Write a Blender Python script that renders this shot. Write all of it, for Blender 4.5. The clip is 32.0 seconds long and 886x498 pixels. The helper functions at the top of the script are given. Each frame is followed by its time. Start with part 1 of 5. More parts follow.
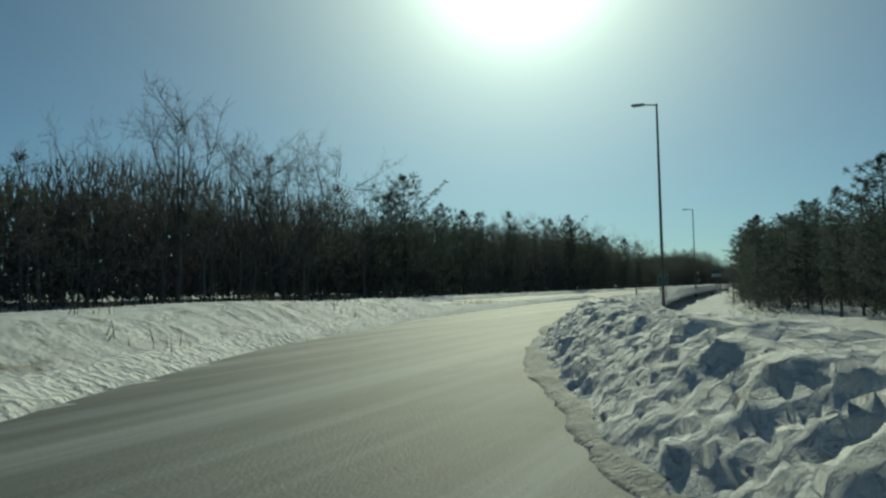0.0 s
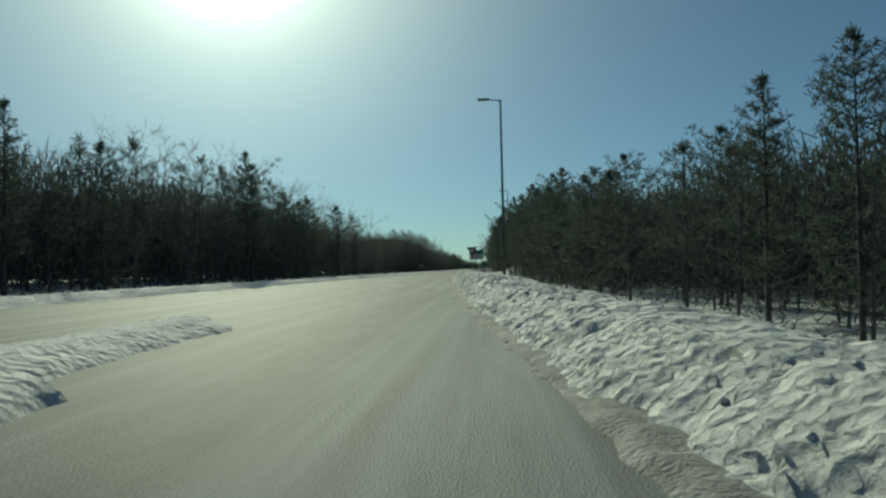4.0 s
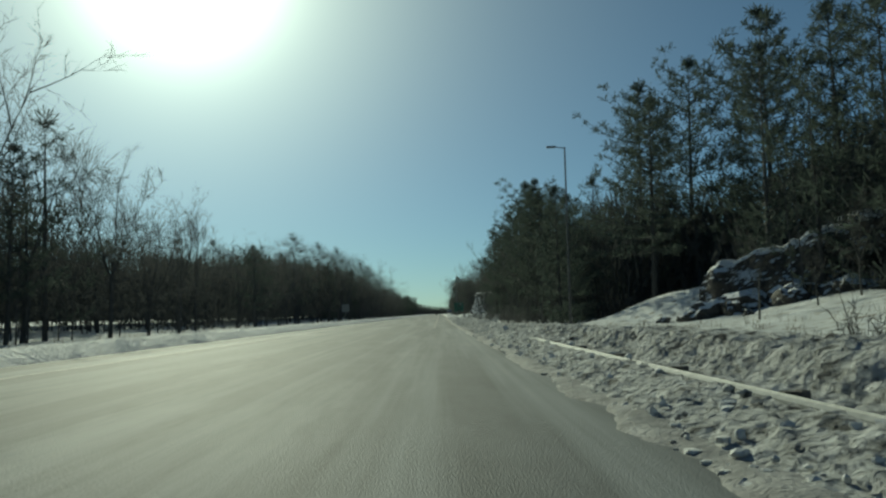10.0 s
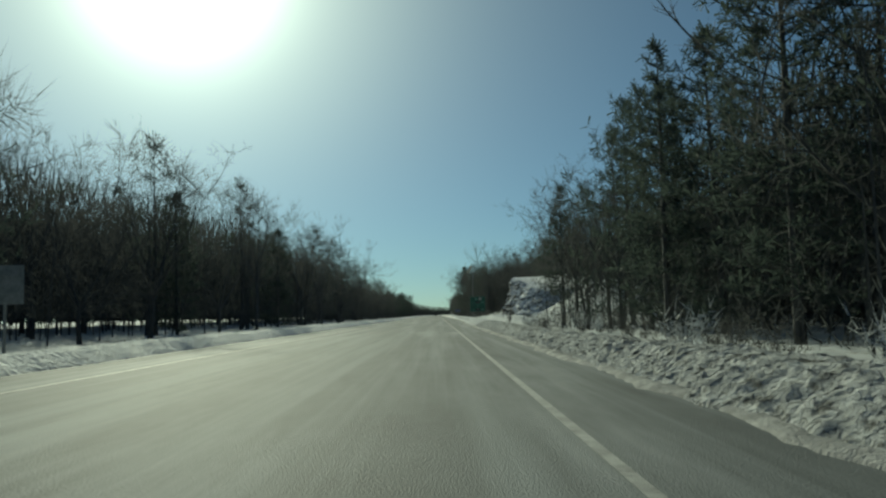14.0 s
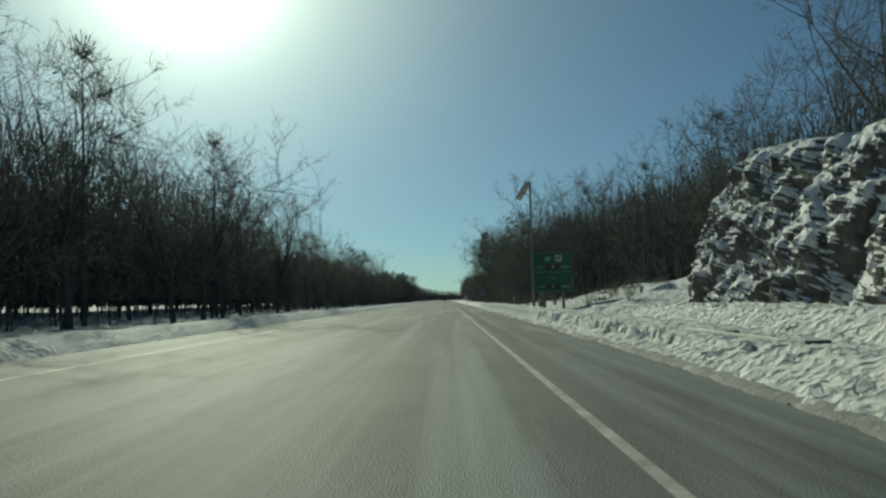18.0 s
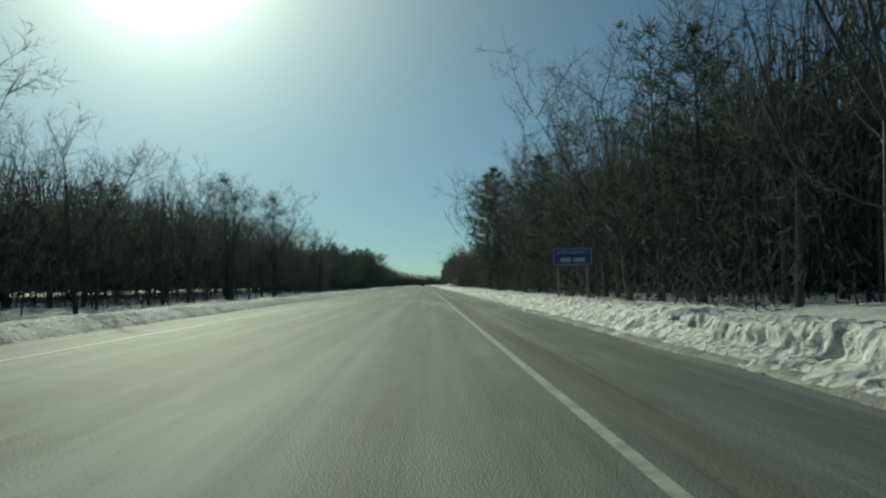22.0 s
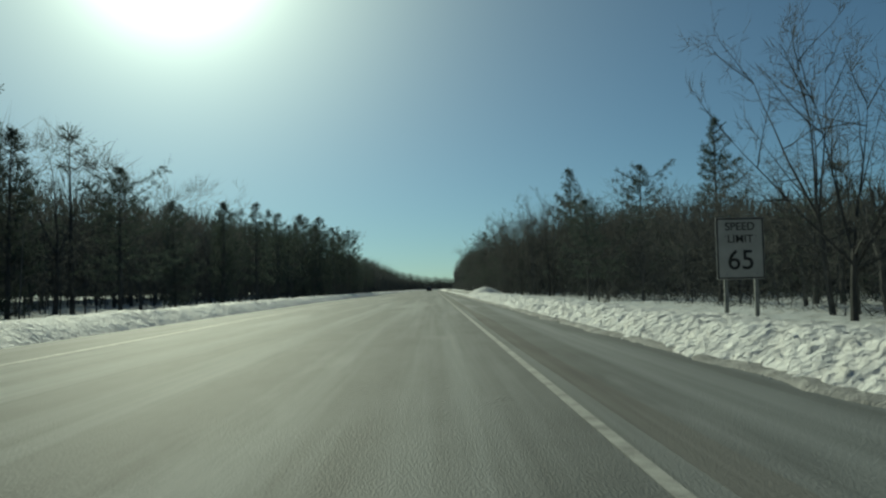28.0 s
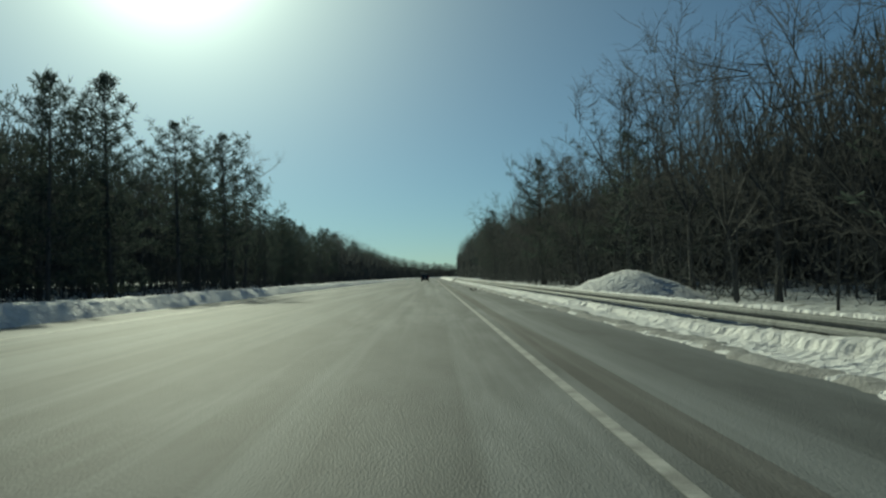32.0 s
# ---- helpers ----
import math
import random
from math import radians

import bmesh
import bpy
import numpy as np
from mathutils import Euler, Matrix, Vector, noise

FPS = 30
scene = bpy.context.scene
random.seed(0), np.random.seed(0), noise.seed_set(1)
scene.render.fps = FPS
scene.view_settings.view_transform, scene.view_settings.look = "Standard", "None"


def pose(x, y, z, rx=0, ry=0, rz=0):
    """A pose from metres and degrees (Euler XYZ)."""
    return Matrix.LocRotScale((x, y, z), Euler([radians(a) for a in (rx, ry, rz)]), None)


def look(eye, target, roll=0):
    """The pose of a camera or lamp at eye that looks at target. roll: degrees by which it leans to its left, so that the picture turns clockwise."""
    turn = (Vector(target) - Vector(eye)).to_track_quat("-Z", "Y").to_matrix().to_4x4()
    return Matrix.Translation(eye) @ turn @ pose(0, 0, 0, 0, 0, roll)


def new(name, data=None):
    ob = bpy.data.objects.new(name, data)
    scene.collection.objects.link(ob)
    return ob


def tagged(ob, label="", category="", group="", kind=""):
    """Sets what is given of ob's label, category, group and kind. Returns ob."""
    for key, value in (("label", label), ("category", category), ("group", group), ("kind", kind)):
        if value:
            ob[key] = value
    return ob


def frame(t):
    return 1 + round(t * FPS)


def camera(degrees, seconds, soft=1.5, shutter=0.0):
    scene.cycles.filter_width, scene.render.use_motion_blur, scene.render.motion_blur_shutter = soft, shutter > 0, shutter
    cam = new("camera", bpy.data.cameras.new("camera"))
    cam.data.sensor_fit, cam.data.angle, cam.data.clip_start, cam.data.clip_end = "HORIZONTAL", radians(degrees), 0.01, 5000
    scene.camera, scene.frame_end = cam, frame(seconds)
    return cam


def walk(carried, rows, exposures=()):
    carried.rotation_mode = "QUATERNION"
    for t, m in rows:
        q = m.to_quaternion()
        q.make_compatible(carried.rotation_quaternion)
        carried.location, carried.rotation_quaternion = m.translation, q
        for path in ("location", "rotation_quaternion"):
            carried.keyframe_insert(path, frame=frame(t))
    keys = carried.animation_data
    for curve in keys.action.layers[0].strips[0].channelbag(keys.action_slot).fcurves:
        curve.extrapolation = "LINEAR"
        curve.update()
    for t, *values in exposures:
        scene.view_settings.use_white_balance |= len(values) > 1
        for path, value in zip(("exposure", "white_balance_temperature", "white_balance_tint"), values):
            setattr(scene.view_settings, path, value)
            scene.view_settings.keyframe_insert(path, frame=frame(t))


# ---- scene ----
# Plan: the highway runs along +y, z = 0 is the road; x = 0 is the line of the camera in the right-hand lane.
cam = camera(58.0, 32.0, soft=2.4)
ROLL = 1.3
EYE = 1.25
# seconds, x, y, turn to the left, tilt up
PATH = [
    (0, 24.43, 0, 24, 2.87),
    (0.5, 21.26, 6.95, 19.3, 2.71),
    (1, 18.61, 14.43, 15.8, 2.39),
    (1.5, 16.45, 22.36, 12.6, 1.98),
    (2, 14.73, 30.7, 10.6, 1.66),
    (2.5, 13.35, 39.4, 8.2, 1.5),
    (3, 12.16, 48.43, 5.2, 1.26),
    (3.5, 11.11, 57.84, 4, 1.38),
    (4, 10.11, 67.73, 3.25, 1.43),
    (4.5, 9.19, 78.08, 2.5, 1.48),
    (5, 8.34, 88.89, 1.75, 1.53),
    (5.5, 7.58, 100.17, 0.98, 1.58),
    (6, 6.92, 111.92, -0.37, 1.16),
    (6.5, 6.31, 124.03, -1.1, 0.79),
    (7, 5.68, 136.39, -1.19, 1.42),
    (7.5, 5.05, 148.99, -0.93, 2.85),
    (8, 4.42, 161.85, -0.84, 4.22),
    (8.5, 3.78, 174.84, -0.76, 4.27),
    (9, 3.14, 187.84, -0.84, 4.51),
    (9.5, 2.53, 200.85, -0.51, 4.6),
    (10, 1.97, 213.87, -0.22, 4.61),
    (10.5, 1.46, 226.91, -0.44, 4.53),
    (11, 1, 239.96, -0.66, 4.53),
    (11.5, 0.61, 253.02, -1.33, 5.01),
    (12, 0.33, 266.1, -2.22, 5.45),
    (12.5, 0.14, 279.18, -1.74, 4.79),
    (13, 0.04, 292.28, 0.01, 4.12),
    (13.5, 0, 305.39, -0.22, 4.78),
    (14, 0, 318.51, -0.38, 4.68),
    (14.5, 0, 331.64, -0.53, 4.58),
    (15, 0, 344.78, -0.69, 4.49),
    (15.5, 0, 357.93, -0.84, 4.39),
    (16, 0, 371.09, -0.64, 3.81),
    (16.5, 0, 384.27, -0.14, 3.95),
    (17, 0, 397.45, 0.11, 4.2),
    (17.5, 0, 410.64, 0.28, 3.96),
    (18, 0, 423.84, 0.28, 3.63),
    (18.5, 0, 437.06, 0.45, 3.55),
    (19, 0, 450.28, 0.61, 3.8),
    (19.5, 0, 463.52, 0.61, 3.92),
    (20, 0, 476.76, 0.18, 3.92),
    (20.5, 0, 490.02, -0.17, 3.87),
    (21, 0, 503.28, -0.37, 3.78),
    (21.5, 0, 516.56, -0.64, 3.36),
    (22, 0, 529.84, -1.25, 2.51),
    (22.5, 0, 543.14, -1.42, 2.51),
    (23, 0, 556.45, -1.42, 2.47),
    (23.5, 0, 569.76, -1.14, 2.43),
    (24, 0, 583.09, -0.97, 2.43),
    (24.5, 0, 596.43, -0.89, 2.52),
    (25, 0, 609.78, -0.72, 2.65),
    (25.5, 0, 623.14, -0.39, 2.65),
    (26, 0, 636.51, -0.53, 2.7),
    (26.5, 0, 649.89, -0.68, 2.75),
    (27, 0, 663.28, -0.83, 2.8),
    (27.5, 0, 676.68, -0.67, 2.85),
    (28, 0, 690.09, -0.68, 2.81),
    (28.5, 0, 703.51, -0.72, 2.77),
    (29, 0, 716.95, -0.64, 2.69),
    (29.5, 0, 730.39, -0.35, 2.61),
    (30, 0, 743.84, -0.26, 2.61),
    (30.5, 0, 757.3, -0.39, 2.53),
    (31, 0, 770.78, -0.43, 2.44),
    (31.5, 0, 784.26, -0.97, 2.18),
    (32, 0, 797.76, -0.8, 1.93),
]
walk(cam, [(t, pose(x, y, EYE, 90 + p, ROLL, w)) for t, x, y, w, p in PATH],
     exposures=[(0.0, -0.58, 6350, -16), (32.0, -0.58, 6350, -16)])

# ---- world and sun ----
SUN_LEFT, SUN_UP = 18.0, 24.0          # degrees left of the road, degrees above the horizon
to_sun = Vector((-math.sin(radians(SUN_LEFT)) * math.cos(radians(SUN_UP)),
                 math.cos(radians(SUN_LEFT)) * math.cos(radians(SUN_UP)), math.sin(radians(SUN_UP))))
world = bpy.data.worlds.new("winter_sky")
world.use_nodes = True
scene.world = world
wn, wl = world.node_tree.nodes, world.node_tree.links
wn.clear()
w_out, w_bg, w_sky = wn.new("ShaderNodeOutputWorld"), wn.new("ShaderNodeBackground"), wn.new("ShaderNodeTexSky")
w_sky.sky_type, w_sky.sun_disc = "NISHITA", False
w_sky.sun_elevation, w_sky.sun_rotation = radians(SUN_UP), radians(-SUN_LEFT)
w_sky.air_density, w_sky.dust_density, w_sky.ozone_density = 0.85, 0.0, 2.4
w_sky.altitude = 1200.0
w_bg.inputs["Strength"].default_value = 0.072
# veiling glare round the sun, painted into the sky as extra colour
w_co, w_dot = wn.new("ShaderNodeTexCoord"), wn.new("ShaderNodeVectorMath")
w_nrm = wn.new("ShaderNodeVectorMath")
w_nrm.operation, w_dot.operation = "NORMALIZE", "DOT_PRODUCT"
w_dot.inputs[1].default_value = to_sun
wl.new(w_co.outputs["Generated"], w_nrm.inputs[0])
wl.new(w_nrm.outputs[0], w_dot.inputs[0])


def painted_glare(power, strength):
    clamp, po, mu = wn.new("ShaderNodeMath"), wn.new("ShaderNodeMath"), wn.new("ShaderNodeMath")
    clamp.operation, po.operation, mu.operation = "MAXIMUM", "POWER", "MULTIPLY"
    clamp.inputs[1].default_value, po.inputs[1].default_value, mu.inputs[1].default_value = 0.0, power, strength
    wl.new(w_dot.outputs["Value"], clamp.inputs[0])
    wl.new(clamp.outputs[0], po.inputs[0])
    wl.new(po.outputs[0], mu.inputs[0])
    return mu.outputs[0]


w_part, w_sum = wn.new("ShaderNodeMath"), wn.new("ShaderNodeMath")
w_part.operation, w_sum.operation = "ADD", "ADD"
wl.new(painted_glare(12.0, 6.0), w_part.inputs[0])
wl.new(painted_glare(50.0, 14.0), w_part.inputs[1])
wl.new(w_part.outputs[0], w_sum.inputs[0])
wl.new(painted_glare(260.0, 40.0), w_sum.inputs[1])
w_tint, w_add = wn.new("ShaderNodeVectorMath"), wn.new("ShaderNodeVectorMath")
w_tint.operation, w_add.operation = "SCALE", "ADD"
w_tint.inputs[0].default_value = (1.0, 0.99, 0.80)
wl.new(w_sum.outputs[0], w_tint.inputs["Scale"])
# clear cold air low down: less yellow towards the horizon
w_sep, w_low, w_pow, w_fade, w_cold = (wn.new("ShaderNodeSeparateXYZ"), wn.new("ShaderNodeMath"), wn.new("ShaderNodeMath"),
                                       wn.new("ShaderNodeVectorMath"), wn.new("ShaderNodeVectorMath"))
w_low.operation, w_pow.operation, w_fade.operation, w_cold.operation = "SUBTRACT", "POWER", "MULTIPLY_ADD", "MULTIPLY"
w_low.use_clamp = True
w_low.inputs[0].default_value, w_pow.inputs[1].default_value = 1.0, 8.0
w_fade.inputs[1].default_value, w_fade.inputs[2].default_value = (-0.29, -0.15, -0.04), (1, 1, 1)
wl.new(w_nrm.outputs[0], w_sep.inputs[0])
wl.new(w_sep.outputs["Z"], w_low.inputs[1])
wl.new(w_low.outputs[0], w_pow.inputs[0])
wl.new(w_pow.outputs[0], w_fade.inputs[0])
wl.new(w_sky.outputs["Color"], w_cold.inputs[0])
wl.new(w_fade.outputs[0], w_cold.inputs[1])
wl.new(w_cold.outputs[0], w_add.inputs[0])
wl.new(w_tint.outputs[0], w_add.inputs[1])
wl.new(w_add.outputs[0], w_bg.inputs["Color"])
wl.new(w_bg.outputs[0], w_out.inputs["Surface"])

sun = new("sun", bpy.data.lights.new("sun", "SUN"))
sun.data.energy, sun.data.angle, sun.data.color = 4.8, radians(0.6), (1.0, 0.91, 0.74)
sun.matrix_world = look(to_sun * 100, (0, 0, 0))


# ---- materials ----
def material(name, colour, rough=0.7, metal=0.0, colour2=None, scale=4.0, detail=6.0, bump=0.0, bump_scale=30.0, spec=0.5, stretch=None, per_object=0.0, depth=0.05):
    """Two tones mixed by noise, with a fine relief, in metres of the world."""
    m = bpy.data.materials.new(name)
    m.use_nodes = True
    n, l = m.node_tree.nodes, m.node_tree.links
    b = n["Principled BSDF"]
    b.inputs["Roughness"].default_value, b.inputs["Metallic"].default_value = rough, metal
    b.inputs["Specular IOR Level"].default_value = spec
    b.inputs["Base Color"].default_value = (*colour, 1)
    co = n.new("ShaderNodeNewGeometry").outputs["Position"]
    if stretch:
        mp = n.new("ShaderNodeMapping")
        mp.inputs["Scale"].default_value = stretch
        l.new(co, mp.inputs["Vector"])
        co = mp.outputs["Vector"]
    if colour2:
        no = n.new("ShaderNodeTexNoise")
        no.inputs["Scale"].default_value, no.inputs["Detail"].default_value, no.inputs["Roughness"].default_value = scale, detail, 0.65
        l.new(co, no.inputs["Vector"])
        ra = n.new("ShaderNodeValToRGB")
        ra.color_ramp.elements[0].position, ra.color_ramp.elements[1].position = 0.35, 0.65
        ra.color_ramp.elements[0].color, ra.color_ramp.elements[1].color = (*colour, 1), (*colour2, 1)
        l.new(no.outputs["Fac"], ra.inputs["Fac"])
        last = ra.outputs["Color"]
        if per_object:
            oi, hs, mr = n.new("ShaderNodeObjectInfo"), n.new("ShaderNodeHueSaturation"), n.new("ShaderNodeMapRange")
            mr.inputs["To Min"].default_value, mr.inputs["To Max"].default_value = 1 - per_object, 1 + per_object
            l.new(oi.outputs["Random"], mr.inputs["Value"])
            l.new(mr.outputs[0], hs.inputs["Value"])
            l.new(last, hs.inputs["Color"])
            last = hs.outputs["Color"]
        l.new(last, b.inputs["Base Color"])
    if bump:
        nb, bp = n.new("ShaderNodeTexNoise"), n.new("ShaderNodeBump")
        nb.inputs["Scale"].default_value, nb.inputs["Detail"].default_value = bump_scale, 8.0
        bp.inputs["Strength"].default_value, bp.inputs["Distance"].default_value = bump, depth
        l.new(co, nb.inputs["Vector"])
        l.new(nb.outputs["Fac"], bp.inputs["Height"])
        l.new(bp.outputs["Normal"], b.inputs["Normal"])
    return m


def mixed(m, mask_scale, low, high, colour, stretch=(1, 1, 1), detail=8.0):
    """Lays a second coat with ragged edges (salt, dirt, snow dust) over a material."""
    n, l = m.node_tree.nodes, m.node_tree.links
    b = n["Principled BSDF"]
    geo, mp, no, ra, mx = (n.new("ShaderNodeNewGeometry"), n.new("ShaderNodeMapping"), n.new("ShaderNodeTexNoise"),
                           n.new("ShaderNodeMapRange"), n.new("ShaderNodeMix"))
    mx.data_type = "RGBA"
    mp.inputs["Scale"].default_value = stretch
    no.inputs["Scale"].default_value, no.inputs["Detail"].default_value, no.inputs["Roughness"].default_value = mask_scale, detail, 0.6
    ra.inputs["From Min"].default_value, ra.inputs["From Max"].default_value = low, high
    l.new(geo.outputs["Position"], mp.inputs["Vector"])
    l.new(mp.outputs["Vector"], no.inputs["Vector"])
    l.new(no.outputs["Fac"], ra.inputs["Value"])
    l.new(ra.outputs[0], mx.inputs["Factor"])
    base = b.inputs["Base Color"]
    if base.is_linked:
        l.new(base.links[0].from_socket, mx.inputs["A"])
    else:
        mx.inputs["A"].default_value = base.default_value
    mx.inputs["B"].default_value = (*colour, 1)
    l.new(mx.outputs["Result"], base)
    return m


ASPHALT = material("salted_asphalt", (0.093, 0.10, 0.103), 0.74, 0, (0.138, 0.147, 0.151), 1.2, 8, 0.35, 60, 0.13, (1, 0.25, 1))
mixed(ASPHALT, 0.9, 0.46, 0.68, (0.245, 0.262, 0.268), stretch=(1.1, 0.02, 1))      # dried salt in long streaks
mixed(ASPHALT, 0.35, 0.55, 0.75, (0.32, 0.335, 0.34), stretch=(1, 0.12, 1))      # blown powder
SNOW = material("old_snow", (0.85, 0.86, 0.86), 0.75, 0, (0.74, 0.74, 0.73), 0.8, 8, 0.9, 5, 0.3, depth=0.12)
FIELD = material("snow_field", (0.76, 0.79, 0.81), 0.8, 0, (0.62, 0.64, 0.645), 0.25, 9, 0.8, 2.5, 0.2)
mixed(FIELD, 1.6, 0.56, 0.68, (0.20, 0.17, 0.12))                                # dead grass poking through
mixed(SNOW, 3.4, 0.63, 0.82, (0.34, 0.32, 0.29))                               # a little grit
PLOWED = material("plowed_snow", (0.88, 0.895, 0.89), 0.85, 0, (0.755, 0.77, 0.765), 1.6, 9, 0.9, 5, 0.2, depth=0.16)
mixed(PLOWED, 3.0, 0.64, 0.80, (0.26, 0.25, 0.23))                               # road grit
DIRTY = material("sandy_plowed_snow", (0.70, 0.715, 0.715), 0.9, 0, (0.43, 0.44, 0.437), 3.0, 10, 1.0, 9, 0.2, depth=0.2)
mixed(DIRTY, 3.2, 0.54, 0.64, (0.14, 0.142, 0.138))                              # sand and turf scraped up by the plow


def broken_relief(m, lump, streak, deep):
    """Crumbly relief of plowed snow: hard-edged lumps and slanting scrape marks, over the relief that is there."""
    n, l = m.node_tree.nodes, m.node_tree.links
    b = n["Principled BSDF"]
    first = b.inputs["Normal"].links[0].from_node
    geo, vo, mp, no, ad, bp = (n.new("ShaderNodeNewGeometry"), n.new("ShaderNodeTexVoronoi"), n.new("ShaderNodeMapping"), n.new("ShaderNodeTexNoise"),
                               n.new("ShaderNodeMath"), n.new("ShaderNodeBump"))
    vo.feature, vo.inputs["Scale"].default_value, vo.inputs["Randomness"].default_value = "F1", lump, 1.0
    mp.inputs["Rotation"].default_value = (radians(-32), 0, radians(12))
    mp.inputs["Scale"].default_value = (1.0, streak, 0.9)
    no.inputs["Scale"].default_value, no.inputs["Detail"].default_value, no.inputs["Roughness"].default_value = 3.4, 8.0, 0.68
    ad.operation, ad.inputs[1].default_value = "MULTIPLY_ADD", 0.9
    bp.inputs["Strength"].default_value, bp.inputs["Distance"].default_value = 1.0, deep
    l.new(geo.outputs["Position"], vo.inputs["Vector"])
    l.new(geo.outputs["Position"], mp.inputs["Vector"])
    l.new(mp.outputs["Vector"], no.inputs["Vector"])
    l.new(no.outputs["Fac"], ad.inputs[0])
    l.new(vo.outputs["Distance"], ad.inputs[2])
    l.new(ad.outputs[0], bp.inputs["Height"])
    l.new(first.outputs["Normal"], bp.inputs["Normal"])
    l.new(bp.outputs["Normal"], b.inputs["Normal"])


broken_relief(PLOWED, 5.5, 1.7, 0.11)
broken_relief(DIRTY, 6.5, 1.5, 0.12)
broken_relief(SNOW, 5.0, 1.4, 0.07)
broken_relief(FIELD, 1.1, 1.2, 0.22)
SEAM = material("dark_pavement_seam", (0.075, 0.075, 0.073), 0.8, 0, (0.11, 0.11, 0.107), 1.2, 8, 0.3, 60, 0.13, (1, 0.25, 1))
mixed(SEAM, 0.8, 0.45, 0.7, (0.20, 0.20, 0.195), stretch=(2.5, 0.05, 1))
SLUSH = material("gritty_slush", (0.34, 0.34, 0.335), 0.85, 0, (0.19, 0.19, 0.187), 2.5, 9, 0.8, 18, 0.3)
mixed(SLUSH, 1.3, 0.52, 0.66, (0.48, 0.475, 0.46))
PAINT = material("worn_road_paint", (0.44, 0.44, 0.42), 0.7, 0, (0.20, 0.20, 0.19), 2.2, 8, 0.2, 50)
BARK = material("grey_bark", (0.075, 0.075, 0.072), 0.9, 0, (0.118, 0.117, 0.112), 6, 6, 0.5, 20, 0.2, (1, 1, 0.3), 0.25)
TWIG = material("bare_twigs", (0.088, 0.088, 0.085), 0.9, 0, (0.125, 0.124, 0.120), 2, 4, spec=0.1, per_object=0.25)
NEEDLE = material("pine_needles", (0.044, 0.062, 0.055), 0.75, 0, (0.072, 0.094, 0.080), 1.5, 5, spec=0.2, per_object=0.3)


def lets_light_through(m, colour, share):
    """Thin leaves: part of the light passes to the far side."""
    n, l = m.node_tree.nodes, m.node_tree.links
    tr, mx, out = n.new("ShaderNodeBsdfTranslucent"), n.new("ShaderNodeMixShader"), n["Material Output"]
    tr.inputs["Color"].default_value, mx.inputs["Fac"].default_value = (*colour, 1), share
    l.new(n["Principled BSDF"].outputs[0], mx.inputs[1])
    l.new(tr.outputs[0], mx.inputs[2])
    l.new(mx.outputs[0], out.inputs["Surface"])


lets_light_through(NEEDLE, (0.095, 0.118, 0.102), 0.38)
lets_light_through(TWIG, (0.12, 0.12, 0.116), 0.4)
STRAW = material("dead_grass_stalks", (0.16, 0.13, 0.085), 0.9, 0, (0.24, 0.195, 0.13), 3)
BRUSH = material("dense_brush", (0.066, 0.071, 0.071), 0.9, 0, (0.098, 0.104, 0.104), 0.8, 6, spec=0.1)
lets_light_through(BRUSH, (0.080, 0.085, 0.085), 0.4)
STEEL = material("galvanised_steel", (0.28, 0.29, 0.29), 0.72, 0.4, (0.18, 0.19, 0.19), 5, 6, 0.1, 40)
DARK_STEEL = material("weathered_dark_steel", (0.10, 0.10, 0.10), 0.55, 0.6, (0.17, 0.165, 0.16), 4, 6, 0.1, 40)
LENS = material("lamp_lens", (0.55, 0.57, 0.55), 0.2, 0, (0.45, 0.46, 0.45), 20)
GREEN = material("green_sign_sheeting", (0.005, 0.085, 0.055), 0.4, 0, (0.007, 0.065, 0.045), 2)
BLUE = material("blue_sign_sheeting", (0.012, 0.05, 0.26), 0.4, 0, (0.015, 0.045, 0.2), 2)
TEAL = material("blue_green_panel", (0.01, 0.10, 0.16), 0.4, 0, (0.012, 0.08, 0.13), 2)
WHITE = material("white_sign_sheeting", (0.42, 0.42, 0.41), 0.4, 0, (0.34, 0.34, 0.33), 3)
RED = material("red_sign_sheeting", (0.13, 0.028, 0.032), 0.4, 0, (0.11, 0.022, 0.026), 3)
BLACK = material("black_sheeting", (0.012, 0.012, 0.012), 0.5, 0, (0.02, 0.02, 0.02), 4)
FADED = material("faded_legend", (0.16, 0.30, 0.25), 0.5, 0, (0.10, 0.22, 0.18), 12)
GREY_LEGEND = material("grey_legend", (0.22, 0.23, 0.24), 0.5, 0, (0.28, 0.29, 0.29), 12)
PANEL = material("solar_panel_back", (0.55, 0.53, 0.46), 0.5, 0.1, (0.42, 0.41, 0.37), 3)
WOOD = material("weathered_timber", (0.105, 0.097, 0.085), 0.85, 0, (0.155, 0.145, 0.128), 8, 6, 0.4, 30, 0.2, (1, 1, 0.15))
CAR_PAINT = material("dark_car_paint", (0.03, 0.033, 0.04), 0.25, 0.4, (0.05, 0.05, 0.055), 2)
GLASS_DARK = material("tinted_car_glass", (0.01, 0.012, 0.014), 0.08)
RUBBER = material("tyre_rubber", (0.02, 0.02, 0.02), 0.9, 0, (0.04, 0.04, 0.04), 20)
LAMP_RED = material("tail_lamp", (0.35, 0.01, 0.01), 0.2)

CAP = material("deep_snow", (0.78, 0.80, 0.81), 0.75, 0, (0.68, 0.69, 0.70), 0.6, 8, 0.6, 3, 0.3)
# the rock: dark schist with snow lying wherever a face is flat enough to hold it
ROCK = material("dark_schist", (0.075, 0.074, 0.07), 0.85, 0, (0.17, 0.165, 0.155), 2.2, 8, 0.9, 6, 0.25, depth=0.1)


